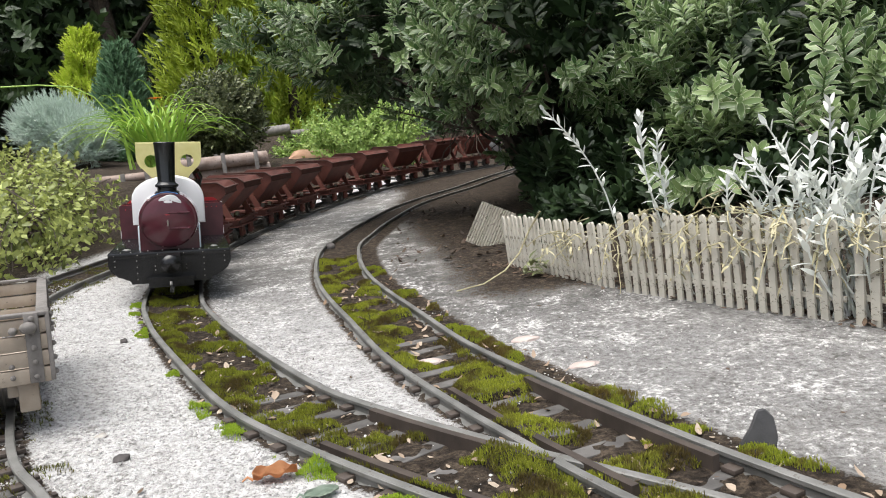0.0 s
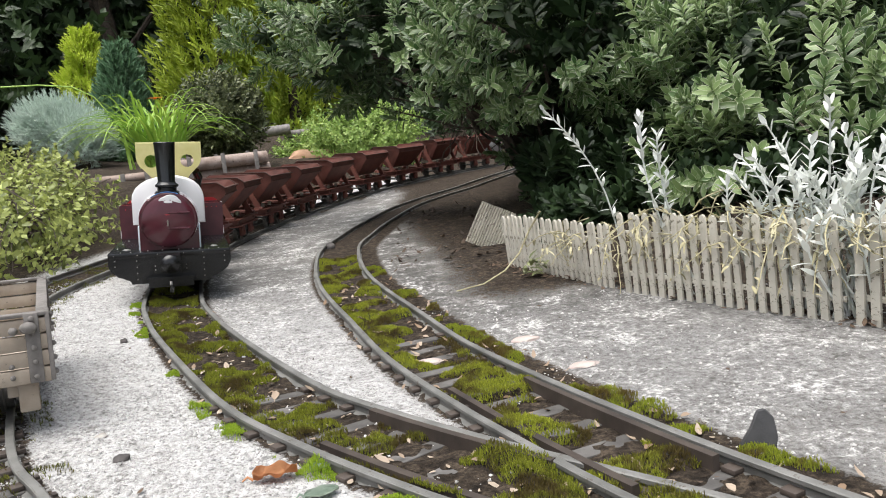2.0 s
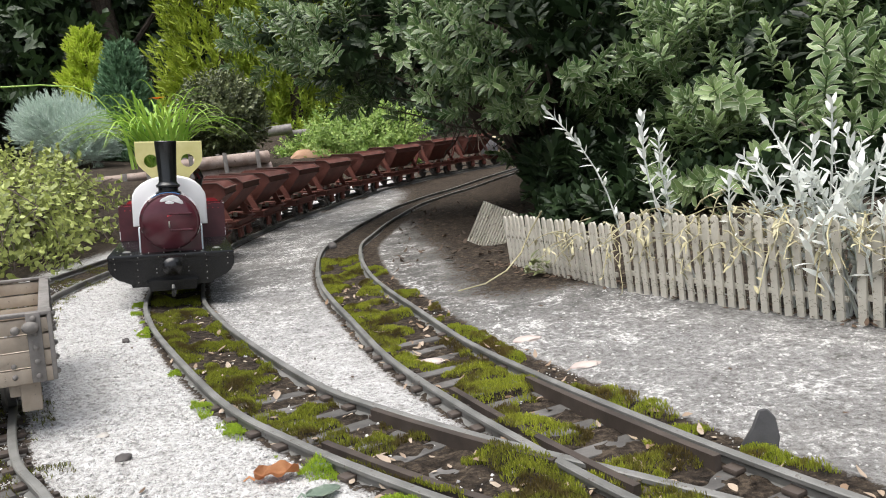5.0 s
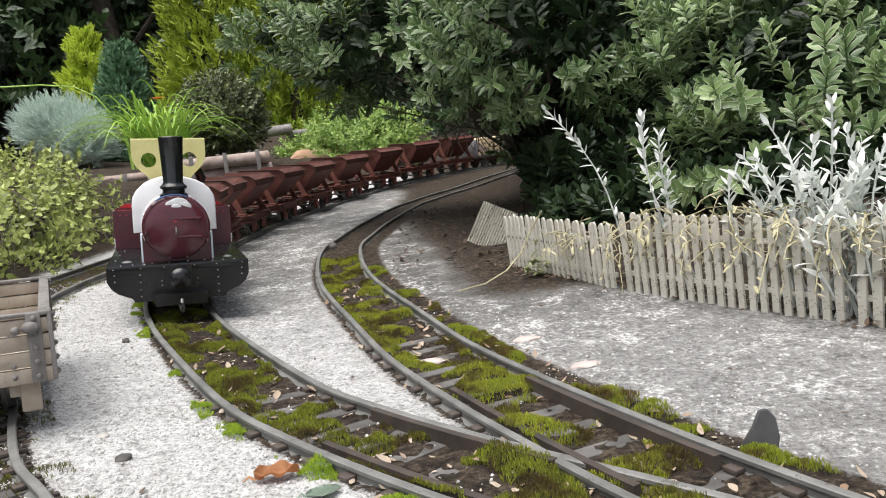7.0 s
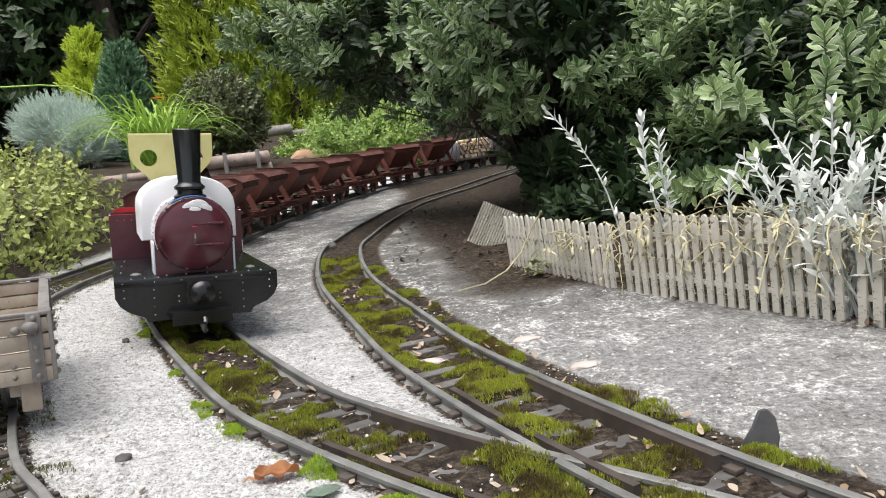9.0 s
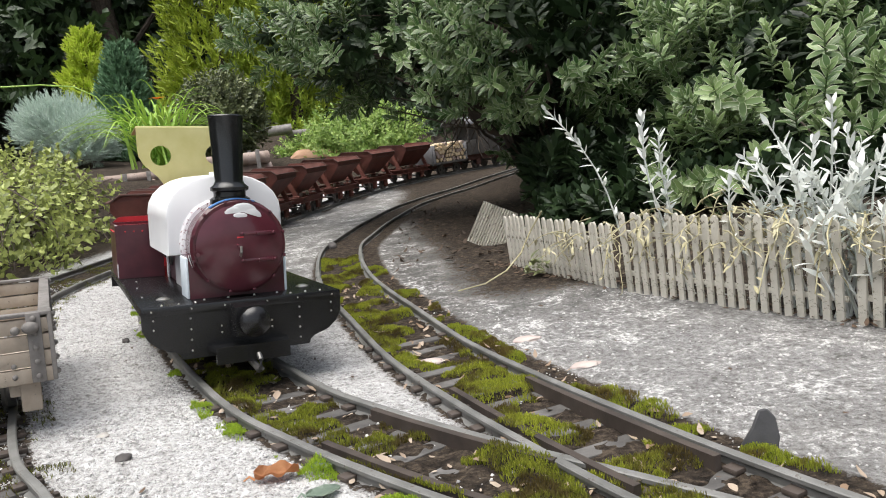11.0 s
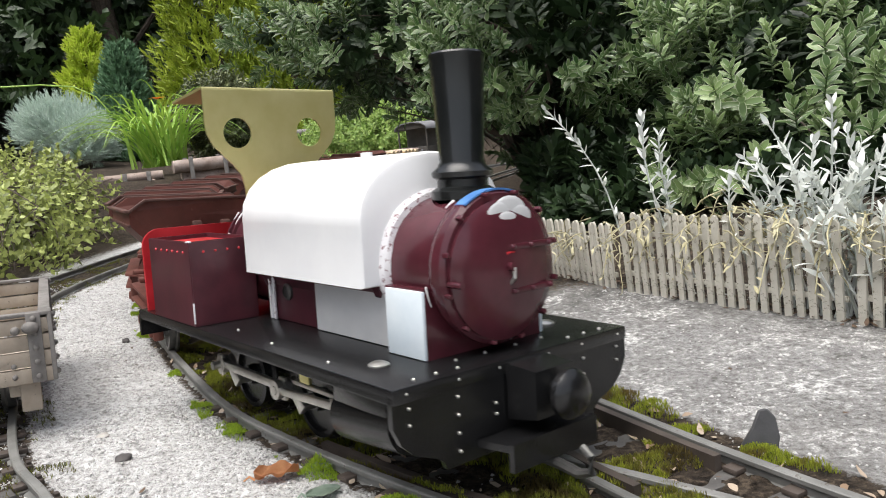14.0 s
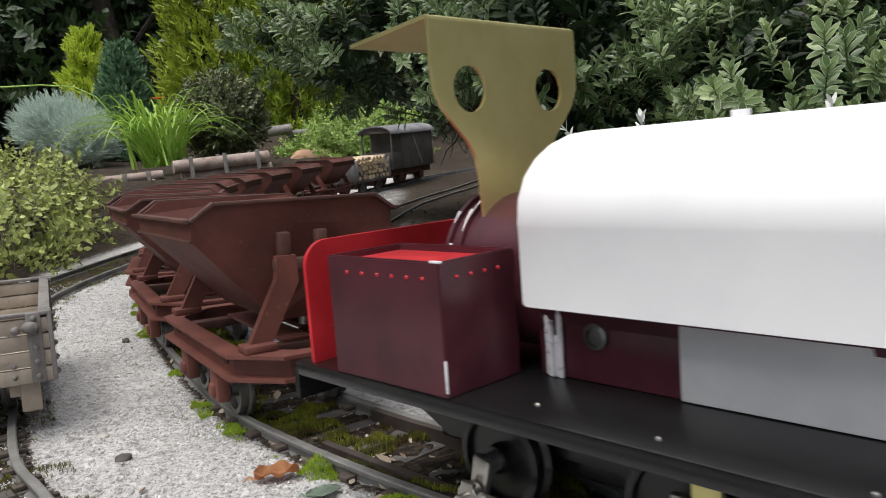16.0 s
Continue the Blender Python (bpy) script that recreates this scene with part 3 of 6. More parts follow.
    part("door_boss", cyl(bmesh.new(), (-0.0085, -0.0006, zc + 0.0004), (-0.0062, -0.0006, zc + 0.0004), 0.0011, seg=14), "maroon", dr)
    part("paint_mark", box(bmesh.new(), (-0.0079, -0.0002, zc + 0.0028), (0.0006, 0.0028, 0.0022), 0.0002), "red", dr, "bright red paint dab")
    pat = bmesh.new()
    for a0, r0, w in ((95, 0.0128, 0.9), (82, 0.0135, 1.1), (70, 0.0126, 0.9), (104, 0.0112, 0.6), (88, 0.0108, 0.8)):
        a = radians(a0)
        ball(pat, (-0.0110 + 0.0033 - (r0 / 0.0164) ** 2 * 0.0027, r0 * math.cos(a) * 1.0, zc - 0.0006 + r0 * math.sin(a)), 0.0042 * w, 14, (0.11, 1.15, 0.8))
    part("filler_patch", pat, "grey_primer", dr, "pale smeared filler patch")
    part("door_dog", cyl(bmesh.new(), (-0.0115, -0.0162, zc - 0.002), (-0.0065, -0.0162, zc - 0.002), 0.0008, seg=10), "maroon", dr)
    for k in range(12):
        clips = bmesh.new()
        a = radians(15 + 30 * k)
        box(clips, (0, 0, 0), (0.0022, 0.0013, 0.0010), 0.0003, Matrix.Translation((-0.0105, 0.0176 * math.cos(a), zc + 0.0176 * math.sin(a))) @ Matrix.Rotation(a - math.pi / 2, 4, "X"))
        part("door_clamp", clips, "maroon", dr)
    tape = bmesh.new()
    prof = []
    for k in range(9):
        a = radians(68 + 7 * k)
        prof.append((0.01835 * math.cos(a), zc + 0.01835 * math.sin(a)))
    for k in range(8, -1, -1):
        a = radians(68 + 7 * k)
        prof.append((0.0179 * math.cos(a), zc + 0.0179 * math.sin(a)))
    part("tape_strip", prism(tape, prof, -0.0145, -0.0112), "blue", box_, "strip of blue masking tape")
    ring = lathe(bmesh.new(), [(0.0170, 0), (0.0176, 0.0003), (0.0176, 0.0014), (0.0170, 0.0018)], Matrix.Translation((-0.0345, 0, zc)) @ rot, 40)
    part("filler_band", ring, "filler", box_, "white smeared joint")
    box_.location.x = dr.location.x = 0.0048
    ring = lathe(bmesh.new(), [(0.0168, 0), (0.0186, 0.0004), (0.0189, 0.0016), (0.0181, 0.0030), (0.0168, 0.0033)], Matrix.Translation((-0.0352, 0, zc)) @ rot, 48)
    for v in ring.verts:
        v.co += Vector((0.0008 * noise.noise(v.co * 260), 0.0004 * noise.noise(v.co * 310), 0.0004 * noise.noise(v.co * 290)))
    part("filler_fillet", ring, "filler", box_, "rough white filler fillet")
    # saddle under the smokebox
    sad = prism(bmesh.new(), [(-0.0185, 0.0307), (0.0185, 0.0307), (0.0185, 0.047), (0.014, 0.0475), (-0.014, 0.0475), (-0.0185, 0.047)], -0.0275, -0.0126)
    sd = part("saddle", sad, "maroon", lo)
    for s in (-1, 1):
        part("saddle_cover", box(bmesh.new(), (-0.0194, s * 0.0189, 0.0388), (0.0142, 0.0010, 0.0158), 0.0003), "pale", sd, "pale blue primed cover plate")
    # chimney
    ch = [(0.0078, 0.0665), (0.0078, 0.0685), (0.0062, 0.0695), (0.0062, 0.0712), (0.0073, 0.0718), (0.0075, 0.0730), (0.0060, 0.0742), (0.0054, 0.0755), (0.0066, 0.0985), (0.0068, 0.1006), (0.0064, 0.1011),
          (0.0058, 0.1008), (0.0048, 0.0760)]
    part("chimney", lathe(bmesh.new(), ch, Matrix.Translation((-0.0184, 0, 0)), 36), "chimney", lo, "tall flared black chimney")
    # saddle tank
    prof = [(-0.02325, 0.0463), (-0.02325, 0.0613), (-0.0234, 0.0618)]
    for k in range(1, 12):
        a = math.pi - math.pi * k / 12
        prof.append((0.0234 * math.copysign(abs(math.cos(a)) ** 0.93, math.cos(a)), 0.0618 + 0.0168 * math.sin(a) ** 0.9))
    prof += [(0.0234, 0.0618), (0.02325, 0.0613), (0.02325, 0.0463)]
    bm = prism(bmesh.new(), prof, -0.0945, -0.0292)
    ends = [e for e in bm.edges if abs(e.verts[0].co.x - e.verts[1].co.x) < 1e-6]
    bmesh.ops.bevel(bm, geom=ends, offset=0.0016, segments=2, affect="EDGES", profile=0.5)
    tk = part("saddle_tank", bm, "white", lo, "white unpainted saddle tank")
    part("tank_filler", cyl(bmesh.new(), (-0.062, 0.002, 0.0775), (-0.062, 0.002, 0.0798), 0.0017, seg=14), "white", tk)
    # boiler, firebox and the grey plates below the tank
    part("boiler", cyl(bmesh.new(), (-0.121, 0, 0.0495), (-0.032, 0, 0.0495), 0.0170, seg=40), "maroon_dull", lo)
    for x in (-0.121, -0.1175, -0.097):
        part("boiler_band", lathe(bmesh.new(), [(0.0169, 0), (0.0179, 0.0002), (0.0179, 0.0013), (0.0169, 0.0015)], Matrix.Translation((x, 0, 0.0495)) @ rot, 40), "maroon_dull", lo)
    part("boiler_base", box(bmesh.new(), (-0.064, 0, 0.0405), (0.066, 0.0300, 0.0196), 0.0006), "maroon_dull", lo)
    for s in (-1, 1):
        part("side_plate", box(bmesh.new(), (-0.0463, s * 0.0156, 0.0390), (0.0386, 0.0010, 0.0162), 0.0003), "grey_primer", lo, "grey primed side plate")
        part("washout_plug", lathe(bmesh.new(), [(0.0026, 0), (0.0026, 0.0008), (0.0018, 0.0012), (0.0018, 0.0004), (0.0006, 0.0004)],
                                   Matrix.Translation((-0.083, s * 0.0150, 0.0400)) @ Matrix.Rotation(s * -math.pi / 2, 4, "X"), 18), "tread", lo)
        bm = bmesh.new()
        for k in range(4):
            box(bm, (-0.0945 + 0.0011 * k, s * (0.0152 + 0.0005 * (k % 2)), 0.0380 - 0.0015 * (k % 3)), (0.0012, 0.0010, 0.0145 - 0.003 * (k % 3)), 0.0004)
        part("filler_drip", bm, "filler", lo, "white runs of filler")
        # open tool boxes
        y0, y1, x0, x1, t, bm = s * 0.0374, s * 0.0165, -0.136, -0.101, 0.0011, bmesh.new()
        lo_out, lo_in = [(x0, y0), (x1, y0), (x1, y1), (x0, y1)], [(x0 + t, y0 - s * t), (x1 - t, y0 - s * t), (x1 - t, y1 + s * t), (x0 + t, y1 + s * t)]
        vo = [[bm.verts.new((x, y, z)) for x, y in lp] for z in (0.0307, 0.0565) for lp in (lo_out, lo_in)]
        for i in range(4):
            j = (i + 1) % 4
            bm.faces.new((vo[2][i], vo[2][j], vo[3][j], vo[3][i])), bm.faces.new((vo[0][j], vo[0][i], vo[1][i], vo[1][j]))
            bm.faces.new((vo[0][i], vo[0][j], vo[2][j], vo[2][i])), bm.faces.new((vo[1][j], vo[1][i], vo[3][i], vo[3][j]))
        bmesh.ops.recalc_face_normals(bm, faces=bm.faces[:])
        bmesh.ops.bevel(bm, geom=bm.edges[:], offset=0.00025, segments=2, affect="EDGES")
        bx = part("tool_box", bm, "maroon_dull", lo, "open maroon tool box with chipped edges")
        part("box_floor", box(bmesh.new(), ((x0 + x1) / 2, (y0 + y1) / 2, 0.0545), (0.0327, 0.0185, 0.0012), 0.0003), "red", bx, "bright red inside")
        rivets([(x, y0 + s * 0.0001, 0.0532) for x in (-0.129, -0.124, -0.119, -0.1145, -0.110, -0.1055)] + [(x1 + 0.0001, s * y, 0.0532) for y in (0.033, 0.0292, 0.0254, 0.0216)], 0.00045, bx, "red")
        chip = box(bmesh.new(), (x1 - 0.0001, y0 - s * 0.0001, 0.0348), (0.0005, 0.0005, 0.0062), 0.0001)
        box(chip, (x1 - 0.0012, y0 - s * 0.0005, 0.0564), (0.0026, 0.0010, 0.0005), 0.0001)
        part("chipped_edge", chip, "filler", bx, "pale chipped edge")
        # side frames and cylinder
        part("main_frame", prism(bmesh.new(), [(-0.140, 0.0275), (-0.006, 0.0275), (-0.006, 0.0125), (-0.022, 0.0095), (-0.045, 0.0125), (-0.10, 0.0125), (-0.128, 0.010), (-0.140, 0.016)],
                                 s * 0.0115, s * 0.0127, "y"), "black", lo)
        cy = part("cylinder", cyl(bmesh.new(), (-0.034, s * 0.0255, 0.0165), (-0.010, s * 0.0255, 0.0185), 0.0068, seg=28), "black", lo)
        part("valve_chest", box(bmesh.new(), (-0.022, s * 0.0255, 0.0238), (0.022, 0.0125, 0.0062), 0.0006), "black", cy)
        part("slide_bar", box(bmesh.new(), (-0.048, s * 0.0262, 0.0188), (0.028, 0.0016, 0.0012), 0.0002), "steel", cy, "bright steel slide bar")
        part("slide_bracket", box(bmesh.new(), (-0.056, s * 0.0262, 0.0215), (0.0050, 0.0012, 0.0065), 0.0003), "brass", cy, "brass rod bracket")
    # black block added between the frames to stop light passing under the boiler
    part("light_block", box(bmesh.new(), (-0.078, 0, 0.0175), (0.112, 0.0200, 0.0190), 0.0006), "black", lo)
    # cab front with two round windows
    half = [(0.0240, 0.1030), (0.0240, 0.0930), (0.0236, 0.0892), (0.0218, 0.0855), (0.0185, 0.0820), (0.0152, 0.0788), (0.0128, 0.0755), (0.0119, 0.0710), (0.0112, 0.058)]
    outline = half + [(-y, z) for y, z in half[::-1]]
    bm = bmesh.new()
    vs = [bm.verts.new((-0.113, y, z)) for y, z in outline]
    eyes = []
    for s in (-1, 1):
        eyes.append([bm.verts.new((-0.113, s * 0.0132 + 0.0049 * math.cos(2 * math.pi * k / 28), 0.0893 + 0.0049 * math.sin(2 * math.pi * k / 28))) for k in range(28)])
    loops = [vs] + eyes
    edges = [bm.edges.new((lp[i], lp[(i + 1) % len(lp)])) for lp in loops for i in range(len(lp))]
    bmesh.ops.triangle_fill(bm, edges=edges, use_beauty=True)
    for f in [f for f in bm.faces if any((f.calc_center_median() - Vector((-0.113, s * 0.0132, 0.0893))).length < 0.0046 for s in (-1, 1))]:
        bm.faces.remove(f)
    r = bmesh.ops.extrude_face_region(bm, geom=bm.faces[:])
    bmesh.ops.translate(bm, verts=[v for v in r["geom"] if isinstance(v, bmesh.types.BMVert)], vec=(-0.0009, 0, 0))
    bmesh.ops.recalc_face_normals(bm, faces=bm.faces[:])
    cab = part("cab_front", bm, "brass", lo, "bent brass cab sheet with two round windows")
    rf = [(-0.1131, 0.1028), (-0.1133, 0.1036), (-0.1140, 0.1040), (-0.139, 0.1018), (-0.139, 0.1010), (-0.1142, 0.1031), (-0.1140, 0.1026)]
    part("cab_roof", prism(bmesh.new(), rf, -0.0240, 0.0240, "y"), "brass", cab)
    rnd = random.Random(77)
    for x, r0, n, lo_a, hi_a in ((-0.1195, 0.0177, 9, 20, 160), (-0.1170, 0.0179, 7, 25, 150), (-0.0122, 0.0183, 12, -30, 205), (-0.0335, 0.0187, 12, 0, 180)):
        for _ in range(n):
            sm_ = bmesh.new()
            a, w = radians(rnd.uniform(lo_a, hi_a)), rnd.uniform(0.10, 0.32)
            at_x = x + rnd.uniform(-0.0011, 0.0011)
            tube(sm_, [(at_x, r0 * math.cos(a + w * k / 4), 0.0500 + r0 * math.sin(a + w * k / 4)) for k in range(5)], rnd.uniform(0.0002, 0.00045), 0.0001, 6)
            part("filler_smear", sm_, "white", lo, "white smear of filler")
    # red rear plate
    pl = [(-0.036, 0.0307), (0.036, 0.0307)]
    for k in range(7):
        a = radians(90 * k / 6)
        pl.append((0.030 + 0.006 * math.cos(a), 0.0528 + 0.006 * math.sin(a)))
    for k in range(7):
        a = radians(90 + 90 * k / 6)
        pl.append((-0.030 + 0.006 * math.cos(a), 0.0528 + 0.006 * math.sin(a)))
    part("rear_plate", prism(bmesh.new(), pl, -0.1480, -0.1468), "red", lo, "bright red rear plate with scuffed paint")
    part("backhead_fitting", tube(bmesh.new(), [(-0.128, 0.016, 0.058), (-0.130, 0.019, 0.068), (-0.128, 0.021, 0.076), (-0.123, 0.019, 0.081)], 0.0042, 0.003, 12), "chimney", lo, "curved black cab fitting")
    # wheels and rods
    moving = []
    for x in (-0.066, -0.108):
        ax = new("axle")
        ax.parent, ax.location = lo, (x, 0, 0.0108)
        for s in (-1, 1):
            w = lathe(bmesh.new(), [(0.0030, -0.0016), (0.0118, -0.0016), (0.0120, -0.0008), (0.0108, 0.0), (0.0108, 0.0024), (0.0092, 0.0026), (0.0088, 0.0012), (0.0034, 0.0012), (0.003, 0.0034), (0.001, 0.0034)],
                      Matrix.Translation((0, s * 0.0155, 0)) @ Matrix.Rotation(-s * math.pi / 2, 4, "X"), 28)
            part("wheel", w, "black", ax, "black driving wheel")
            cr = box(bmesh.new(), (0.003, s * 0.0226, 0), (0.0105, 0.0020, 0.0046), 0.0006)
            cyl(cr, (0.006, s * 0.0220, 0), (0.006, s * 0.0290, 0), 0.0013, seg=12)
            cyl(cr, (0, s * 0.0180, 0), (0, s * 0.0232, 0), 0.0022, seg=12)
            part("crank", cr, "steel", ax, "steel crank")
        moving.append(ax)
    cyl_bm = cyl(bmesh.new(), (0, -0.017, 0), (0, 0.017, 0), 0.002, seg=12)
    part("axle_shaft", cyl_bm, "tread", moving[0])
    rods = []
    for s in (-1, 1):
        bm = box(bmesh.new(), (-0.021, s * 0.0252, 0), (0.042, 0.0014, 0.0026), 0.0003)
        for x in (0, -0.042):
            cyl(bm, (x, s * 0.0242, 0), (x, s * 0.0263, 0), 0.0029, seg=16)
            box(bm, (x, s * 0.0258, 0), (0.0036, 0.0012, 0.0066), 0.0004)
        rods.append(part("coupling_rod", bm, "steel", lo, "bright steel coupling rod"))
        bm = box(bmesh.new(), (0.0165, s * 0.0276, 0), (0.034, 0.0013, 0.0022), 0.0003)
        cyl(bm, (0, s * 0.0268, 0), (0, s * 0.0286, 0), 0.0027, seg=16)
        box(bm, (0.033, s * 0.0276, 0), (0.0055, 0.0026, 0.0048), 0.0005)
        con = part("connecting_rod", bm, "steel", lo, "bright steel connecting rod")
        rods.append(con)
    return lo, moving, rods


loco, axles, rods = locomotive()


# ---- wagons ----
def wheelset(x, parent, r=0.0085, y=0.0160):
    bm = cyl(bmesh.new(), (x, -y, r), (x, y, r), 0.0014, seg=10)
    for s in (-1, 1):
        lathe(bm, [(0.002, -0.0016), (r + 0.0011, -0.0016), (r + 0.0012, -0.0006), (r, 0.0), (r, 0.0026), (r * 0.82, 0.0027), (r * 0.74, 0.0008), (0.0028, 0.0010), (0.0024, 0.0034), (0.0005, 0.0035)],
              Matrix.Translation((x, s * y, r)) @ Matrix.Rotation(-s * math.pi / 2, 4, "X"), 22)
    return part("wheelset", bm, "tread", parent, "dark steel wheelset")


def skip_wagon():
    w = empty("skip_wagon", "rusty brown model tipping skip wagon coupled in the train", "wagon", "skip wagons in the train")
    L, B, zt = 0.0545, 0.0262, 0.0245
    # frame: channel section all round with canted ends
    ring = [(-L, -0.0137), (-0.041, -B), (0.041, -B), (L, -0.0137), (L, 0.0137), (0.041, B), (-0.041, B), (-L, 0.0137)]
    for z0, z1, wd, inset, nm in ((zt - 0.0011, zt, 0.0062, 0.0, "upper_flange"), (zt - 0.0068, zt - 0.0011, 0.0014, 0.0030, "frame_web"), (zt - 0.0079, zt - 0.0068, 0.0062, 0.0, "lower_flange")):
        bm = bmesh.new()
        outer = [(x - math.copysign(inset, x), y - math.copysign(inset, y)) for x, y in ring]
        inner = [(x - math.copysign(wd, x), y - math.copysign(wd, y)) for x, y in outer]
        vo = [[bm.verts.new((x, y, z)) for x, y in lp] for z in (z0, z1) for lp in (outer, inner)]
        for i in range(8):
            j = (i + 1) % 8
            bm.faces.new((vo[2][i], vo[2][j], vo[3][j], vo[3][i])), bm.faces.new((vo[0][j], vo[0][i], vo[1][i], vo[1][j]))
            bm.faces.new((vo[0][i], vo[0][j], vo[2][j], vo[2][i])), bm.faces.new((vo[1][j], vo[1][i], vo[3][i], vo[3][j]))
        bmesh.ops.recalc_face_normals(bm, faces=bm.faces[:])
        part(nm, bm, "rust", w, "", False)
    for x in (-0.030, 0.030):
        part("cross_member", box(bmesh.new(), (x, 0, zt - 0.003), (0.006, 0.048, 0.003), 0.0004), "rust_dark", w)
    part("tie_plate", box(bmesh.new(), (0, 0, zt - 0.0008), (0.060, 0.010, 0.0012), 0.0003), "rust", w)
    for x in (-0.0185, 0.0185):
        wheelset(x, w)
        for s in (-1, 1):
            part("axle_box", box(box(bmesh.new(), (x, s * 0.0225, 0.0110), (0.0085, 0.0045, 0.0115), 0.0010), (x, s * 0.0245, 0.0090), (0.0045, 0.003, 0.0045), 0.0008), "rust", w, "rusty axle box")
    # V hopper with raised ends and lower side lips
    xt, xb, yt, yb, zl, zh, z0 = 0.0375, 0.0270, 0.0325, 0.0060, 0.0640, 0.0685, 0.0300
    prof = [(-0.0262, zh), (-yt, zl), (-yt, 0.0580), (-yb, z0), (yb, z0), (yt, 0.0580), (yt, zl), (0.0262, zh)]

    def half(z):
        return xb + (xt - xb) * min(1.0, (z - z0) / 0.030)
    bm = bmesh.new()
    out = [[bm.verts.new((sx * half(z), y, z)) for y, z in prof] for sx in (-1, 1)]
    inn = [[bm.verts.new((sx * (half(z) - 0.0010), y * 0.968, z + (0.0010 if z < zl - 0.001 else 0))) for y, z in prof] for sx in (-1, 1)]
    n = len(prof)
    for k in (0, 1):
        bm.faces.new(out[k]), bm.faces.new(inn[k])
    for i in range(1, n - 2):
        bm.faces.new((out[0][i + 1], out[0][i], out[1][i], out[1][i + 1])), bm.faces.new((inn[0][i], inn[0][i + 1], inn[1][i + 1], inn[1][i]))
    for k in (0, 1):
        for i, j in ((0, 1), (n - 2, n - 1), (n - 1, 0)):
            bm.faces.new((out[k][i], out[k][j], inn[k][j], inn[k][i]))
    for i in (1, n - 2):
        bm.faces.new((out[0][i], out[1][i], inn[1][i], inn[0][i]))
    bmesh.ops.recalc_face_normals(bm, faces=bm.faces[:])
    hop = part("hopper", bm, "rust", w, "deep V-shaped rusty hopper", False)
    rim = bmesh.new()
    for s in (-1, 1):
        box(rim, (0, s * (yt + 0.0008), zl), (xt * 2 + 0.003, 0.0030, 0.0012), 0.0003)
        box(rim, (s * (xt + 0.0008), 0, zh), (0.0030, 0.0530, 0.0012), 0.0003)
        for sy in (-1, 1):
            a = math.atan2(zh - zl, yt - 0.0262)
            box(rim, (0, 0, 0), (0.0030, 0.0088, 0.0012), 0.0003, Matrix.Translation((s * (xt + 0.0008), sy * (yt + 0.0262) / 2, (zl + zh) / 2)) @ Matrix.Rotation(-sy * a, 4, "X"))
    part("rim", rim, "rust_dark", hop, "flat rim flange")
    for s in (-1, 1):
        part("seam", box(bmesh.new(), (0, s * (yt + 0.0003), 0.0580), (xt * 2, 0.0012, 0.0010), 0.0002), "rust_dark", hop)
    for sx in (-1, 1):
        for sy in (-1, 1):
            st = bmesh.new()
            leg = [(sy * 0.0205, zt), (sy * 0.0135, zt), (sy * 0.0030, 0.0440), (sy * 0.0035, 0.0520), (sy * 0.0095, 0.0520), (sy * 0.0100, 0.0450)]
            prism(st, leg, sx * 0.0395, sx * 0.0425)
            box(st, (sx * 0.0420, sy * 0.0170, zt + 0.0012), (0.0075, 0.010, 0.0024), 0.0006)
            part("stand_leg", st, "rust", w, "cast rusty stand leg")
        bk = box(bmesh.new(), (sx * 0.0405, 0, 0.0490), (0.0036, 0.0200, 0.0040), 0.0008)
        box(bk, (sx * 0.0395, 0.0060, 0.0550), (0.0036, 0.0040, 0.0080), 0.0008)
        box(bk, (sx * 0.0395, -0.0060, 0.0550), (0.0036, 0.0040, 0.0080), 0.0008)
        part("pivot_bracket", bk, "rust_dark", w)
        cp = box(bmesh.new(), (sx * (L + 0.0015), 0, zt - 0.005), (0.004, 0.011, 0.006), 0.001)
        tube(cp, [(sx * (L + 0.002), 0, zt - 0.005), (sx * (L + 0.004), 0.001, zt - 0.0075), (sx * (L + 0.006), 0, zt - 0.005)], 0.0009, seg=6)
        part("coupler", cp, "tread", w)
        rg = bmesh.new()
        cyl(rg, (sx * 0.012, 0.010, zt), (sx * 0.012, 0.0104, zt + 0.0045), 0.0022, seg=14)
        part("chain_ring", rg, "steel", w, "bright chain ring")
    return w


def enlarge(w, sx, sy, sz):
    for c in w.children:
        c.data.transform(Matrix.Diagonal((sx, sy, sz, 1)))


def log_wagon():
    w = empty("log_wagon", "small open model wagon stacked with cut firewood", "wagon")
    part("floor", box(bmesh.new(), (0, 0, 0.0200), (0.085, 0.052, 0.004), 0.0004), "van", w)
    part("underframe", box(bmesh.new(), (0, 0, 0.0145), (0.078, 0.030, 0.007), 0.0006), "rust_dark", w)
    for x in (-0.021, 0.021):
        wheelset(x, w)
    for sx in (-1, 1):
        part("end_board", box(box(bmesh.new(), (sx * 0.0415, 0, 0.037), (0.002, 0.054, 0.032), 0.0005), (sx * 0.0430, 0.020, 0.034), (0.0016, 0.004, 0.034), 0.0003), "van_roof", w, "grey end board")
    rnd = random.Random(4)
    for k in range(9):
        for j in range(5):
            z, x, r = 0.0255 + j * 0.0068, -0.035 + k * 0.0088 + (j % 2) * 0.0035, rnd.uniform(0.0030, 0.0040)
            if abs(x) < 0.038:
                part("log", cyl(bmesh.new(), (x, -0.026 + rnd.uniform(-0.002, 0.001), z), (x + rnd.uniform(-0.002, 0.002), 0.026, z + rnd.uniform(-0.001, 0.001)), r, seg=9), "log_end" if rnd.random() < 0.75 else "bark", w)
    return w


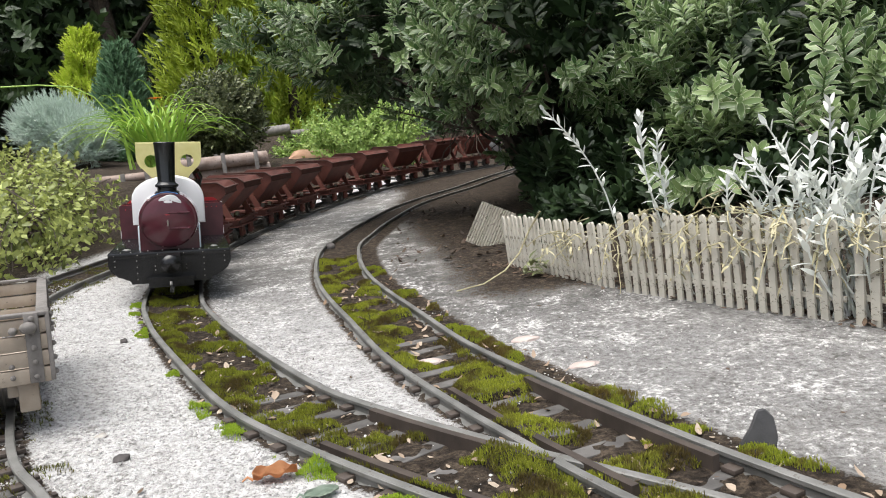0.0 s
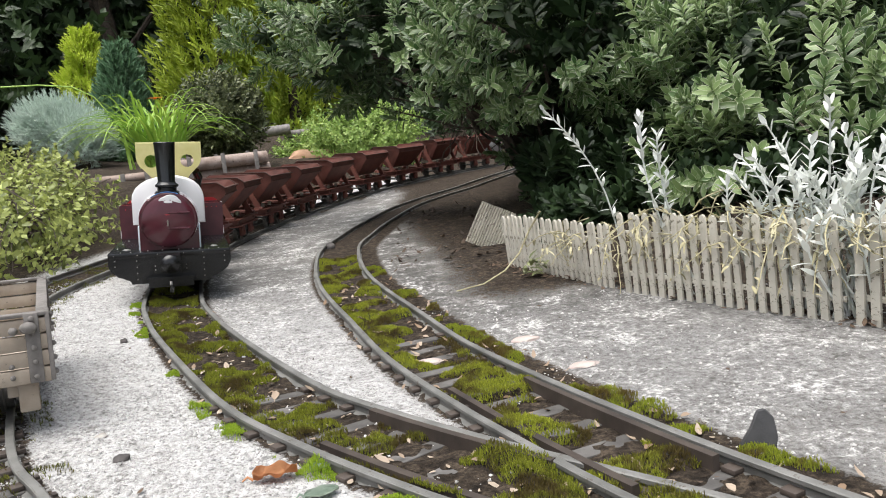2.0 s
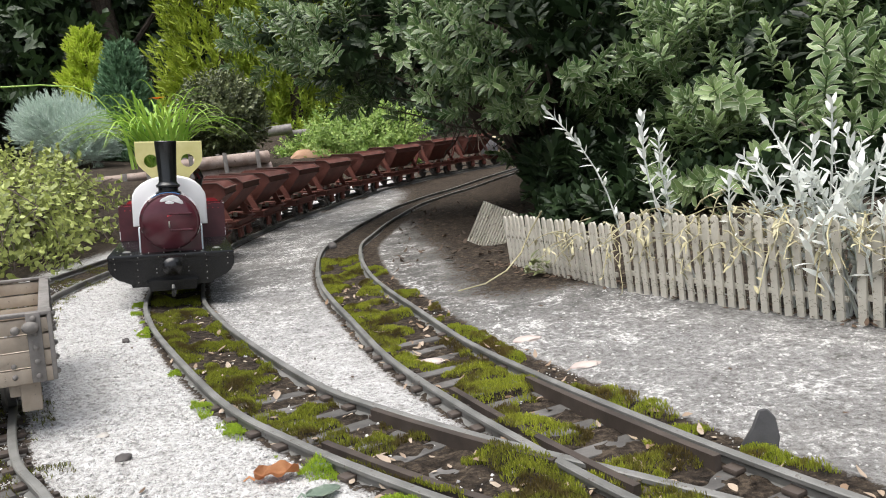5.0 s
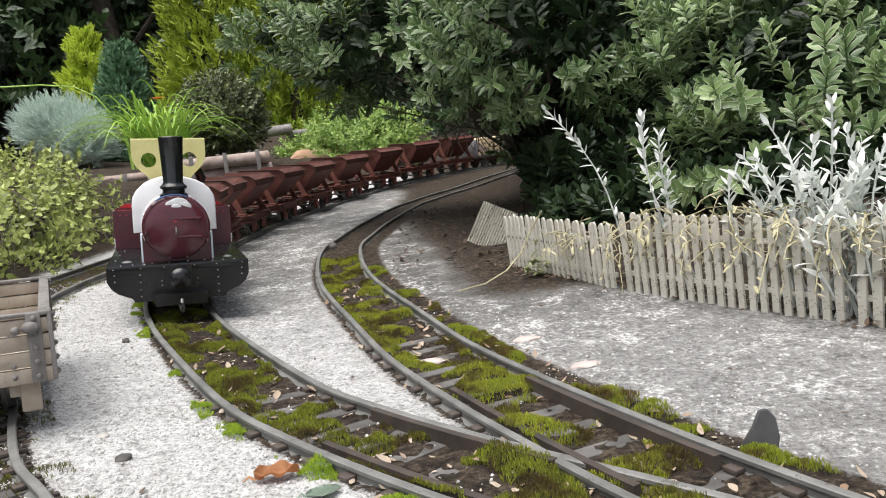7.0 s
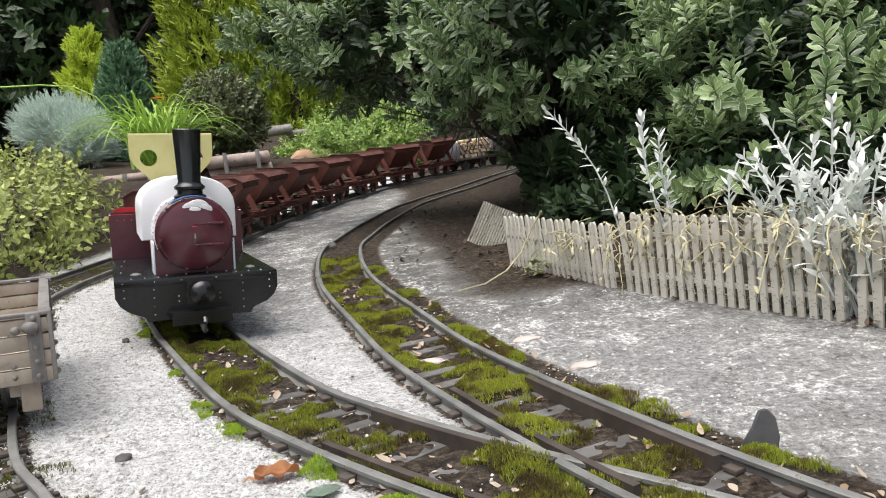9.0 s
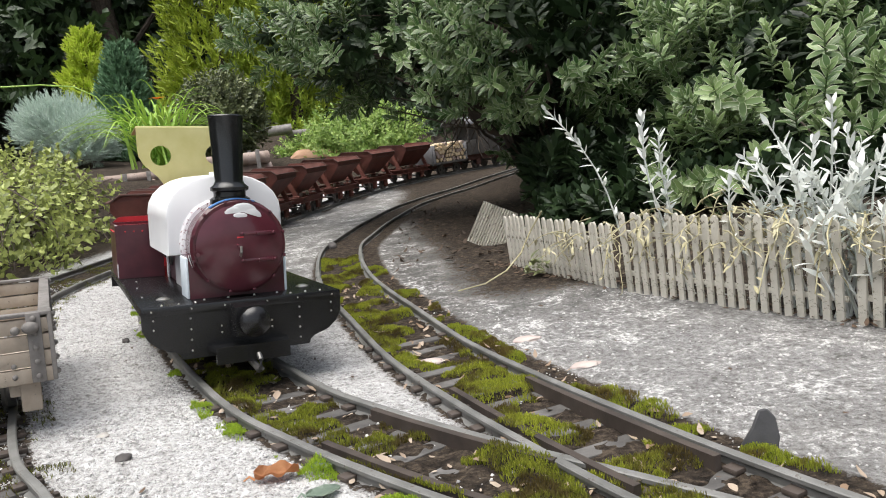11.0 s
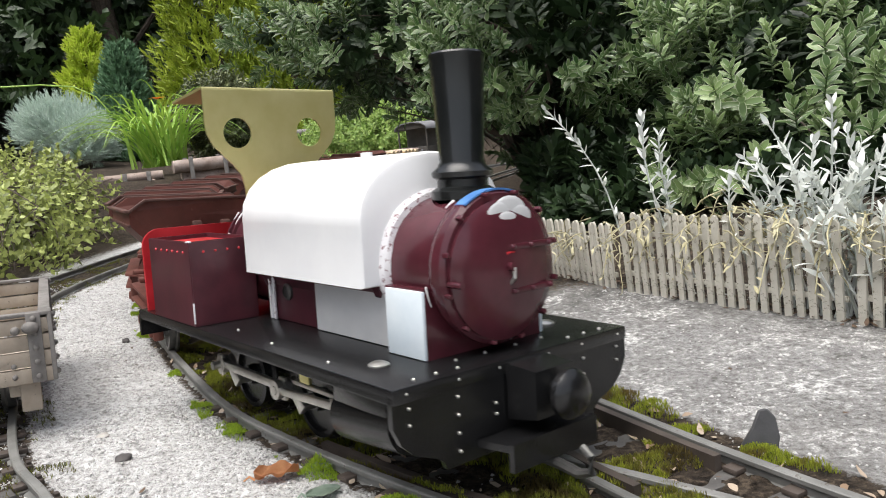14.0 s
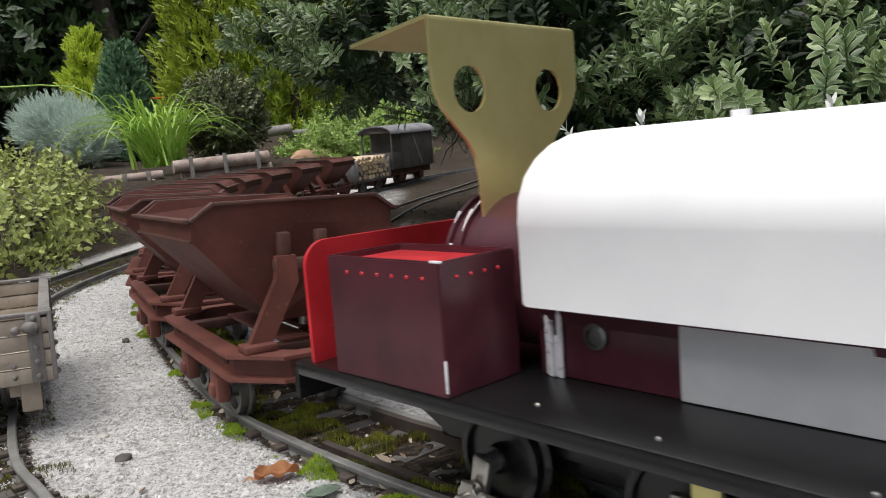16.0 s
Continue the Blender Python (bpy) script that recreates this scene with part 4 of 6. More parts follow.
def brake_van():
    w = empty("brake_van", "grey-brown model brake van with open veranda and arched roof", "railway van")
    part("underframe", box(bmesh.new(), (0, 0, 0.0165), (0.108, 0.050, 0.008), 0.0008), "rust_dark", w)
    for x in (-0.028, 0.028):
        wheelset(x, w, 0.0095)
        for s in (-1, 1):
            part("axle_box", box(bmesh.new(), (x, s * 0.0235, 0.0095), (0.009, 0.005, 0.009), 0.001), "rust_dark", w)
    x0, x1, zb, ze = -0.055, 0.030, 0.0205, 0.066
    body = bmesh.new()
    for s in (-1, 1):
        box(body, ((x0 + x1) / 2, s * 0.0300, (zb + ze) / 2), (x1 - x0, 0.002, ze - zb), 0.0003)
    for x in (x0, x1):
        box(body, (x, 0, (zb + ze) / 2), (0.002, 0.058, ze - zb), 0.0003)
    part("body", body, "van", w, "dull grey-brown planked body")
    pl = bmesh.new()
    for s in (-1, 1):
        box(pl, (0.0425, s * 0.0300, 0.031), (0.025, 0.002, 0.021), 0.0003)
        box(pl, (0.0545, s * 0.0295, 0.0440), (0.002, 0.003, 0.047), 0.0003)
    box(pl, (0.0545, 0, 0.031), (0.002, 0.058, 0.021), 0.0003)
    part("veranda", pl, "van", w)
    for s in (-1, 1):
        for x in (-0.054, -0.026, 0.002, 0.029):
            part("side_post", box(bmesh.new(), (x, s * 0.0314, (zb + ze) / 2), (0.0022, 0.0014, ze - zb), 0.0002), "van", w)
        d = bmesh.new()
        a = math.atan2(ze - zb, 0.028)
        box(d, (0, 0, 0), (0.048, 0.0012, 0.0020), 0.0002, Matrix.Translation((-0.012, s * 0.0313, (zb + ze) / 2)) @ Matrix.Rotation(-a, 4, "Y"))
        part("brace", d, "van_roof", w)
    gab = [(-0.031, 0.0655)] + [(0.031 * math.sin(radians(-90 + 15 * k)), 0.0655 + 0.0075 * math.cos(radians(-90 + 15 * k))) for k in range(1, 12)] + [(0.031, 0.0655)]
    for x in (x0, x1, 0.0545):
        part("gable", prism(bmesh.new(), gab, x - 0.001, x + 0.001), "van", w)
    arch = [(0.034 * math.sin(radians(-90 + 15 * k)), 0.0655 + 0.0095 * math.cos(radians(-90 + 15 * k))) for k in range(13)]
    arch += [(0.034 * math.sin(radians(90 - 15 * k)), 0.0640 + 0.0095 * math.cos(radians(90 - 15 * k))) for k in range(13)]
    part("roof", prism(bmesh.new(), arch, -0.060, 0.060), "van_roof", w, "arched grey felt roof")
    return w


skip = skip_wagon()
skips = [skip] + [copy_thing(skip, Matrix()) for _ in range(8)]
logs_w, van = log_wagon(), brake_van()
enlarge(logs_w, 1.30, 1.0, 1.08)
enlarge(van, 1.10, 1.12, 1.42)

SPEED = [(0, 0.4854), (4.25, 0.4854), (4.6, 0.481), (5.0, 0.4705), (5.75, 0.4485), (6.5, 0.4275), (7.0, 0.4160), (7.5, 0.4035), (8.0, 0.389), (8.5, 0.3740), (9.0, 0.3577), (9.6, 0.336),
         (10.3, 0.308), (11.0, 0.2805), (11.5, 0.2612), (12.0, 0.2415), (12.5, 0.2213), (13.0, 0.2020), (13.5, 0.1841), (14.0, 0.1660), (14.5, 0.1474), (15.0, 0.1285), (15.5, 0.1068), (16.0, 0.0855)]
SPEED_S = [(t, main_way.where(y)) for t, y in SPEED]


def run(t):
    """How far the front of the engine has come along the line."""
    return lerp(SPEED_S, t)


def stand(s, back, span):
    """The pose of a vehicle whose axles stand at s - back and span behind that."""
    a, b = main_way.at(s - back), main_way.at(s - back - span)
    d = (a - b).normalized()
    c = (a + b) / 2
    left = Vector((-d.y, d.x))
    p, q = c + left * 0.017, c - left * 0.017
    lean = math.atan2(level(p.x, p.y) - level(q.x, q.y), 0.034)
    z = (level(p.x, p.y) + level(q.x, q.y)) / 2
    mid = Matrix.Translation((c.x, c.y, z)) @ Matrix.Rotation(math.atan2(d.y, d.x), 4, "Z") @ Matrix.Rotation(lean, 4, "X")
    return mid


YAW = [(0.0855, -47.1), (0.1062, -47.2), (0.1293, -47.4), (0.1474, -48.7), (0.166, -51.1), (0.1841, -53.3), (0.201, -56.0), (0.2213, -58.6), (0.2612, -62.6), (0.3577, -66.7), (0.4164, -70.2), (0.4854, -72.7)]
NOD = [(0.0855, 0.4), (0.1062, 0.65), (0.1293, 0.7), (0.1474, 0.45), (0.1841, 0.2), (0.2213, -0.35), (0.2612, -0.5), (0.3577, 0.1), (0.4854, 0.1)]


def engine(t):
    """The engine's pose: its front on the line, swung and tilted as it rounds the curve."""
    s = run(t)
    p = main_way.at(s)
    m = stand(s, 0.066, 0.042)
    lean = m.to_euler("XYZ").x
    return Matrix.Translation((p.x, p.y, m.translation.z)) @ pose(0, 0, 0, 0, 0, lerp(YAW, p.y)) @ Matrix.Rotation(radians(lerp(NOD, p.y)), 4, "Y") @ Matrix.Rotation(lean, 4, "X")


FIRST, PITCH = 0.238, 0.1212


def motions():
    times = [0.0, 4.2] + [4.2 + 0.1 * k for k in range(1, 119)]
    wheel_rows = [t for t in times]
    walk(loco, [(t, engine(t)) for t in times])
    for i, w in enumerate(skips):
        walk(w, [(t, stand(run(t) - FIRST - PITCH * i, -0.0185, 0.037)) for t in times[::2] + [16.0]])
    back = FIRST + PITCH * (len(skips) - 1) + 0.116
    walk(logs_w, [(t, stand(run(t) - back, -0.021, 0.042)) for t in times[::2] + [16.0]])
    walk(van, [(t, stand(run(t) - back - 0.124, -0.031, 0.062)) for t in times[::2] + [16.0]])
    for ax in axles:
        walk(ax, [(t, Matrix.Translation(ax.location) @ Matrix.Rotation((run(t) - run(0)) / 0.0108 + 0.6, 4, "Y")) for t in wheel_rows])
    for k, rod in enumerate(rods):
        rows = []
        for t in wheel_rows:
            a = (run(t) - run(0)) / 0.0108 + 0.6
            px, pz = 0.006 * math.cos(a), -0.006 * math.sin(a)
            pin = Matrix.Translation((-0.066 + px, 0, 0.0108 + pz))
            if k % 2:
                pin = pin @ Matrix.Rotation(math.asin((0.0108 + pz - 0.0170) / 0.034), 4, "Y")
            rows.append((t, pin))
        walk(rod, rows)


# ---- left wagon, fence and sheet ----
def open_wagon():
    w = empty("open_wagon", "weathered grey-brown planked open wagon with iron corner straps", "wagon")
    hw, hl, z0, z1 = 0.0312, 0.052, 0.0132, 0.0348
    rnd = random.Random(7)
    n = 4
    for k in range(n):
        za, zb = z0 + (z1 - z0) * k / n + 0.0003, z0 + (z1 - z0) * (k + 1) / n - 0.0003
        for s in (-1, 1):
            part("end_plank", box(bmesh.new(), (s * (hl - 0.001), 0, (za + zb) / 2), (0.0022 + rnd.uniform(0, 0.0004), hw * 2, zb - za), 0.0003), "plank", w)
            part("side_plank", box(bmesh.new(), (0, s * (hw - 0.001), (za + zb) / 2), (hl * 2 - 0.0045, 0.0022 + rnd.uniform(0, 0.0004), zb - za), 0.0003), "plank", w)
    for sx in (-1, 1):
        for sy in (-1, 1):
            bm = box(bmesh.new(), (sx * (hl + 0.0004), sy * (hw - 0.0042), (z0 + z1) / 2 + 0.001), (0.0014, 0.0042, z1 - z0 + 0.001), 0.0003)
            box(bm, (sx * (hl - 0.0035), sy * (hw + 0.0004), (z0 + z1) / 2 + 0.001), (0.0085, 0.0014, z1 - z0 + 0.001), 0.0003)
            st = part("corner_strap", bm, "iron", w, "pitted iron corner strap")
            bm = bmesh.new()
            for k in range(5):
                z = z0 + 0.0025 + k * 0.0047
                ball(bm, (sx * (hl + 0.0012), sy * (hw - 0.0042), z), 0.0010, 8)
                ball(bm, (sx * (hl - 0.0035), sy * (hw + 0.0012), z), 0.0010, 8)
            for z in (z0 + 0.003, z0 + 0.0065):
                ball(bm, (sx * (hl + 0.0004), sy * (hw - 0.011), z), 0.0009, 8)
            part("bolts", bm, "iron", st)
            hook = ball(ball(bmesh.new(), (sx * (hl + 0.002), sy * (hw - 0.0052), z1 - 0.003), 0.0022, 10, (1, 1.2, 0.9)), (sx * (hl + 0.002), sy * (hw - 0.0095), z1 - 0.0035), 0.0014, 10)
            part("latch", hook, "iron", w, "lumpy iron latch")
    part("floor", box(bmesh.new(), (0, 0, z0 + 0.001), (hl * 2 - 0.006, hw * 2 - 0.006, 0.002), 0), "plank", w)
    cap = bmesh.new()
    for s in (-1, 1):
        box(cap, (0, s * (hw - 0.001), z1 + 0.0006), (hl * 2 - 0.001, 0.0036, 0.0012), 0.0003)
        box(cap, (s * (hl - 0.001), 0, z1 + 0.0010), (0.0036, hw * 2 + 0.001, 0.0012), 0.0003)
    part("top_rail", cap, "iron", w)
    for s in (-1, 1):
        part("sole_bar", box(bmesh.new(), (0, s * 0.0205, 0.0112), (hl * 2 - 0.004, 0.005, 0.004), 0.0005), "plank", w)
        for x in (-0.024, 0.024):
            part("axle_guard", box(bmesh.new(), (x, s * 0.0215, 0.0085), (0.012, 0.005, 0.011), 0.0008), "iron", w)
        part("buffer_post", box(bmesh.new(), (s * (hl - 0.004), 0.024, 0.0105), (0.005, 0.006, 0.013), 0.0006), "plank", w)
        part("buffer_post", box(bmesh.new(), (s * (hl - 0.004), -0.024, 0.0105), (0.005, 0.006, 0.013), 0.0006), "plank", w)
    for x in (-0.024, 0.024):
        wheelset(x, w)
    return w


ow = open_wagon()
s_end = siding_way.where(0.224)
d = (siding_way.at(s_end) - siding_way.at(s_end - 0.104)).normalized()
c = siding_way.at(s_end) - d * 0.052
left = Vector((-d.y, d.x))
lean = math.atan2(level(*(c + left * 0.017)) - level(*(c - left * 0.017)), 0.034)
ow.matrix_basis = Matrix.Translation((c.x, c.y, level(c.x, c.y))) @ Matrix.Rotation(math.atan2(d.y, d.x), 4, "Z") @ Matrix.Rotation(lean, 4, "X")


def fence_panel(p, q, height, count, lean, label):
    """Pickets and two rails between two points, leaning back a little."""
    p, q = Vector(p), Vector(q)
    fe = empty("picket_fence", label, "fence", "fence panels by the slab")
    d = (q - p).normalized()
    base = soil(p.x, p.y)
    fe.matrix_basis = Matrix.Translation((p.x, p.y, base - 0.001)) @ Matrix.Rotation(math.atan2(d.y, d.x), 4, "Z") @ Matrix.Rotation(radians(lean), 4, "X")
    L = (q - p).length
    slope = math.atan2(soil(q.x, q.y) - base, L)
    rnd = random.Random(int(L * 1e4))
    for k in range(count):
        x = L * (k + 0.5) / count
        w, h = L / count * rnd.uniform(0.52, 0.62), height * rnd.uniform(0.97, 1.02)
        out = [(-w / 2, 0), (w / 2, 0), (w / 2, h - 0.0018), (w / 4, h - 0.0004), (0, h), (-w / 4, h - 0.0004), (-w / 2, h - 0.0018)]
        bm = prism(bmesh.new(), out, -0.0007, 0.0007, "y")
        ob = part("picket", bm, "fence", fe)
        ob.matrix_basis = Matrix.Translation((x, 0, x * math.tan(slope))) @ Matrix.Rotation(radians(rnd.uniform(-1.6, 1.6)), 4, "Y") @ Matrix.Rotation(radians(rnd.uniform(-1.5, 1.5)), 4, "X")
    for z in (0.24, 0.74):
        bm = box(bmesh.new(), (L / 2, 0.0015, z * height + L / 2 * math.tan(slope)), (L, 0.0014, 0.0024), 0.0002, Matrix.Rotation(0, 4, "Y"))
        part("fence_rail", bm, "fence", fe)
    return fe


fence_panel((0.0445, 0.505), (0.0895, 0.392), 0.0365, 22, 3, "weathered cream picket fence panel under the bush")
fence_panel((0.0925, 0.383), (0.1530, 0.283), 0.0425, 21, 2, "weathered cream picket fence panel with gaps between pickets")
fence_panel((0.1545, 0.2805), (0.232, 0.150), 0.0440, 26, 1, "weathered cream picket fence panel overhung by silver plants")

bm = bmesh.new()
n = 60
for k in range(n + 1):
    u = -0.015 + 0.030 * k / n
    z = 0.0006 * math.sin(k * math.pi * 2 / 4.2)
    bm.verts.new((u, z, 0)), bm.verts.new((u, z, 0.036))
bm.verts.ensure_lookup_table()
for k in range(n):
    bm.faces.new((bm.verts[2 * k], bm.verts[2 * k + 2], bm.verts[2 * k + 3], bm.verts[2 * k + 1]))
r = bmesh.ops.solidify(bm, geom=bm.faces[:], thickness=0.0005)
sheet = thing("corrugated_sheet", bm, "fence", "small cream corrugated sheet leaning at the fence end", "sheet")
sheet.matrix_basis = Matrix.Translation((0.033, 0.60, soil(0.033, 0.60) - 0.001)) @ Matrix.Rotation(radians(-14), 4, "Z") @ Matrix.Rotation(radians(26), 4, "Y") @ Matrix.Rotation(radians(-24), 4, "X")


# ---- shoots and leaves ----
def rosette(rnd, whorls, leaf_len, leaf_w, spread=(68, 22), rich=True, seg=3, stem=0.03, curl=0.12):
    """A leafy shoot: crossed pairs of leaves up a stem, opening flat below and upright at the tip."""
    p = Proto()
    p.stem((0, 0, -stem), (0, 0, stem * 0.9), leaf_w * 0.14)
    for k in range(whorls):
        t = k / (whorls - 1)
        ang = spread[0] + (spread[1] - spread[0]) * t
        ln = leaf_len * (1.0 - 0.45 * abs(t - 0.35) ** 1.3 * 1.6) * rnd.uniform(0.88, 1.1)
        for s in (0, 1):
            rot = k * 1.5708 + s * math.pi + rnd.uniform(-0.25, 0.25)
            m = Matrix.Translation((0, 0, stem * (-0.75 + 1.65 * t))) @ Matrix.Rotation(rot, 4, "Z") @ Matrix.Rotation(radians(-90 + ang + rnd.uniform(-9, 9)), 4, "Y")
            p.leaf(m, ln, leaf_w * rnd.uniform(0.85, 1.1), curl, 0.3, seg, rich, 0.55)
    return p


def lobe_points(rnd, lobes, count, inner=0.72, floor=None):
    """Points and outward directions over lumpy ellipsoids, none deep inside a neighbour."""
    out = []
    vol = [r[0] * r[1] + r[1] * r[2] + r[0] * r[2] for c, r in lobes]
    while len(out) < count:
        c, r = rnd.choices(lobes, vol)[0]
        d = Vector((rnd.gauss(0, 1), rnd.gauss(0, 1), rnd.gauss(0, 1))).normalized()
        k = rnd.uniform(inner, 1.0) * (1 + 0.16 * noise.noise(d * 2.3 + Vector(c) * 9))
        p = Vector(c) + Vector((d.x * r[0], d.y * r[1], d.z * r[2])) * k
        if floor is not None and p.z < floor:
            continue
        if any(sum(((p[i] - c2[i]) / r2[i]) ** 2 for i in range(3)) < 0.42 for c2, r2 in lobes if c2 is not c):
            continue
        nrm = Vector((d.x / r[0], d.y / r[1], d.z / r[2])).normalized()
        out.append((p, nrm))
    return out


def bush(name, label, category, lobes, protos, material, near_count, far_count, foot, scale=(0.8, 1.15), up=0.5, inner_mat=None, limbs=14, part_name="shoot", limb_r=0.006, floor=None, seed=1):
    rnd = random.Random(seed)
    th = empty(name, label, category)
    meshes = [mesh_from(part_name, *(lambda t: (t[0].tolist(), t[1], t[2]))(p.arrays()), M[material]) for p in protos]
    for i, (p, n) in enumerate(lobe_points(rnd, lobes, near_count, 0.9, floor)):
        ob = new(part_name, meshes[i % len(meshes)])
        d = (n + Vector((0, 0, up)) + Vector((rnd.uniform(-.4, .4), rnd.uniform(-.4, .4), rnd.uniform(-.3, .3)))).normalized()
        ob.parent, ob.matrix_basis = th, turned(p, d, rnd.uniform(0, 6), rnd.uniform(*scale))
    if far_count:
        mats = []
        for p, n in lobe_points(rnd, lobes, far_count, 0.45, floor):
            d = (n + Vector((0, 0, up)) + Vector((rnd.uniform(-.6, .6), rnd.uniform(-.6, .6), rnd.uniform(-.4, .4)))).normalized()
            mats.append(turned(p, d, rnd.uniform(0, 6), rnd.uniform(*scale)))
        ob = new("foliage", strew("foliage", protos, mats, inner_mat or material))
        ob.parent = th
        tagged(ob, kind="stuff")
    foot = Vector(foot)
    for k in range(limbs):
        c, r = lobes[k % len(lobes)]
        far = 1.5 if limb_r < 0.002 else 1.0
        end = Vector(c) + Vector((rnd.uniform(-.7, .7) * r[0], rnd.uniform(-.7, .7) * r[1], rnd.uniform(-.6, .5) * r[2])) * far
        st = foot + Vector((rnd.uniform(-.03, .03), rnd.uniform(-.03, .03), 0)) * (1 if limb_r > 0.003 else 0.3)
        pts = []
        for j in range(7):
            t = j / 6
            w = Vector((rnd.uniform(-1, 1), rnd.uniform(-1, 1), rnd.uniform(-1, 1))) * 0.05 * (end - st).length * (0 < j < 6)
            pts.append(st.lerp(end, t) + w + Vector((0, 0, 0.12 * (end - st).length * math.sin(math.pi * t))))
        part("limb", tube(bmesh.new(), pts, limb_r * rnd.uniform(0.6, 1.1), limb_r * 0.2, 7), "twig", th)
    return th


rnd = random.Random(3)
heb = [rosette(rnd, 8, 0.0138, 0.0046, (80, 22), stem=0.0115, seg=4) for _ in range(4)]
heb_far = [rosette(rnd, 8, 0.0140, 0.0048, (80, 22), stem=0.0115) for _ in range(4)]
heb_in = [rosette(rnd, 8, 0.0175, 0.0062, stem=0.016, rich=False) for _ in range(3)]
HEBE = [((0.27, 0.57, 0.085), (0.12, 0.12, 0.085)), ((0.13, 0.68, 0.165), (0.12, 0.11, 0.085)), ((-0.095, 0.92, 0.235), (0.125, 0.10, 0.060)), ((-0.03, 0.86, 0.20), (0.12, 0.11, 0.075)),
        ((0.25, 0.80, 0.27), (0.22, 0.16, 0.07)), ((0.47, 0.64, 0.19), (0.17, 0.16, 0.14)), ((0.06, 0.78, 0.16), (0.07, 0.1, 0.06)), ((0.076, 0.700, 0.162), (0.085, 0.07, 0.045)),
        ((-0.075, 0.87, 0.172), (0.07, 0.08, 0.040)), ((0.165, 0.95, 0.095), (0.085, 0.12, 0.07)), ((0.205, 1.18, 0.14), (0.09, 0.12, 0.08)), ((0.25, 0.50, 0.045), (0.10, 0.07, 0.045))]
hebe = empty("hebe_bush", "large evergreen bush with cream-edged green leaves overhanging the fence", "bush")
rnd = random.Random(9)
spots = []
for p, n in lobe_points(rnd, HEBE, 330, 0.86):
    size = rnd.uniform(0.010, 0.024)
    for k in range(rnd.randint(5, 10)):
        off = Vector((rnd.gauss(0, 1), rnd.gauss(0, 1), rnd.gauss(0, 0.8))) * size
        d = (n * 0.9 + Vector((0, 0, 0.75)) + off.normalized() * 0.55).normalized()
        spots.append(turned(p + off, d, rnd.uniform(0, 6), rnd.uniform(0.78, 1.08)))
spots.sort(key=lambda m: m.translation.y)
shoot_me = [mesh_from("shoot", *(lambda t: (t[0].tolist(), t[1], t[2]))(p.arrays()), M["hebe"]) for p in heb]
for i, m in enumerate(spots[:295]):
    ob = new("shoot", shoot_me[i % 4])
    ob.parent, ob.matrix_basis = hebe, m
ob = new("foliage", strew("foliage", heb_far, spots[295:], "hebe"))
ob.parent = hebe
tagged(ob, kind="stuff")
# inner shoots fill the gaps, shade painted into their leaf colour
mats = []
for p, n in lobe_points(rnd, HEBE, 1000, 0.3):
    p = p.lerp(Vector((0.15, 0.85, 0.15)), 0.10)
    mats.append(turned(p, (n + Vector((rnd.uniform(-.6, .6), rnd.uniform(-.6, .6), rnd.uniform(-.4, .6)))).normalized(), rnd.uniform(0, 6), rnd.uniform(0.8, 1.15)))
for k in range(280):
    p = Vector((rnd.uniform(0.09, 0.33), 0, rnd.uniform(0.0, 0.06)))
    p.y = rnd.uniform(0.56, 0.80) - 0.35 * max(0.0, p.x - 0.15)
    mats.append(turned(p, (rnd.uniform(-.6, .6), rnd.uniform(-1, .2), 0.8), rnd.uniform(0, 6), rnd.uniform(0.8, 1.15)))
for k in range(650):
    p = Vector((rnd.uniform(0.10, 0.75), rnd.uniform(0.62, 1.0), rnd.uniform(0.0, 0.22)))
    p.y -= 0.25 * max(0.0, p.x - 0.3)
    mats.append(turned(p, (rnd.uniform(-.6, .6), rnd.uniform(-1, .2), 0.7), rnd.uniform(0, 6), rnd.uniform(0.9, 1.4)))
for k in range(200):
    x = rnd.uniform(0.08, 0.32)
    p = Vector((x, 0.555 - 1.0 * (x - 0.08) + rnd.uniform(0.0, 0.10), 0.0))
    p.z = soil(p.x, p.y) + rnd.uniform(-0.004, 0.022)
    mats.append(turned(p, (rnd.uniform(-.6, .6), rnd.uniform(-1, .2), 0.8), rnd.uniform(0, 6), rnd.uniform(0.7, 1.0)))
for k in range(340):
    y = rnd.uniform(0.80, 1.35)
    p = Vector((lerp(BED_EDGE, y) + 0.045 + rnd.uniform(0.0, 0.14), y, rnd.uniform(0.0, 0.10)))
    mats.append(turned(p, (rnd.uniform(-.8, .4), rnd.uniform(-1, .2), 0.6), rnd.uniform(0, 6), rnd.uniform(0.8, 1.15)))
ob = new("inner_foliage", strew("inner_foliage", heb_in, mats, "hebe_shaded"))
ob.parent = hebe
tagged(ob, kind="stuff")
for k in range(70):
    c, r = HEBE[k % len(HEBE)]
    st = Vector((0.18 + rnd.gauss(0, 0.035), 0.90 + rnd.gauss(0, 0.06), soil(0.18, 0.9) - 0.01))
    end = Vector(c) + Vector((rnd.uniform(-.8, .8) * r[0], rnd.uniform(-.8, .8) * r[1], rnd.uniform(-.9, .4) * r[2]))
    ln, pts = (end - st).length, []
    for j in range(8):
        t = j / 7
        w = Vector((rnd.uniform(-1, 1), rnd.uniform(-1, 1), rnd.uniform(-1, 1))) * 0.045 * ln * (0 < j < 7)
        pts.append(st.lerp(end, t) + w + Vector((0, 0, 0.10 * ln * math.sin(math.pi * t))))
    part("limb" if k < 16 else "twig", tube(bmesh.new(), pts, 0.0075 if k < 16 else rnd.uniform(0.0012, 0.003), 0.0012 if k < 16 else 0.0006, 7), "twig", hebe)
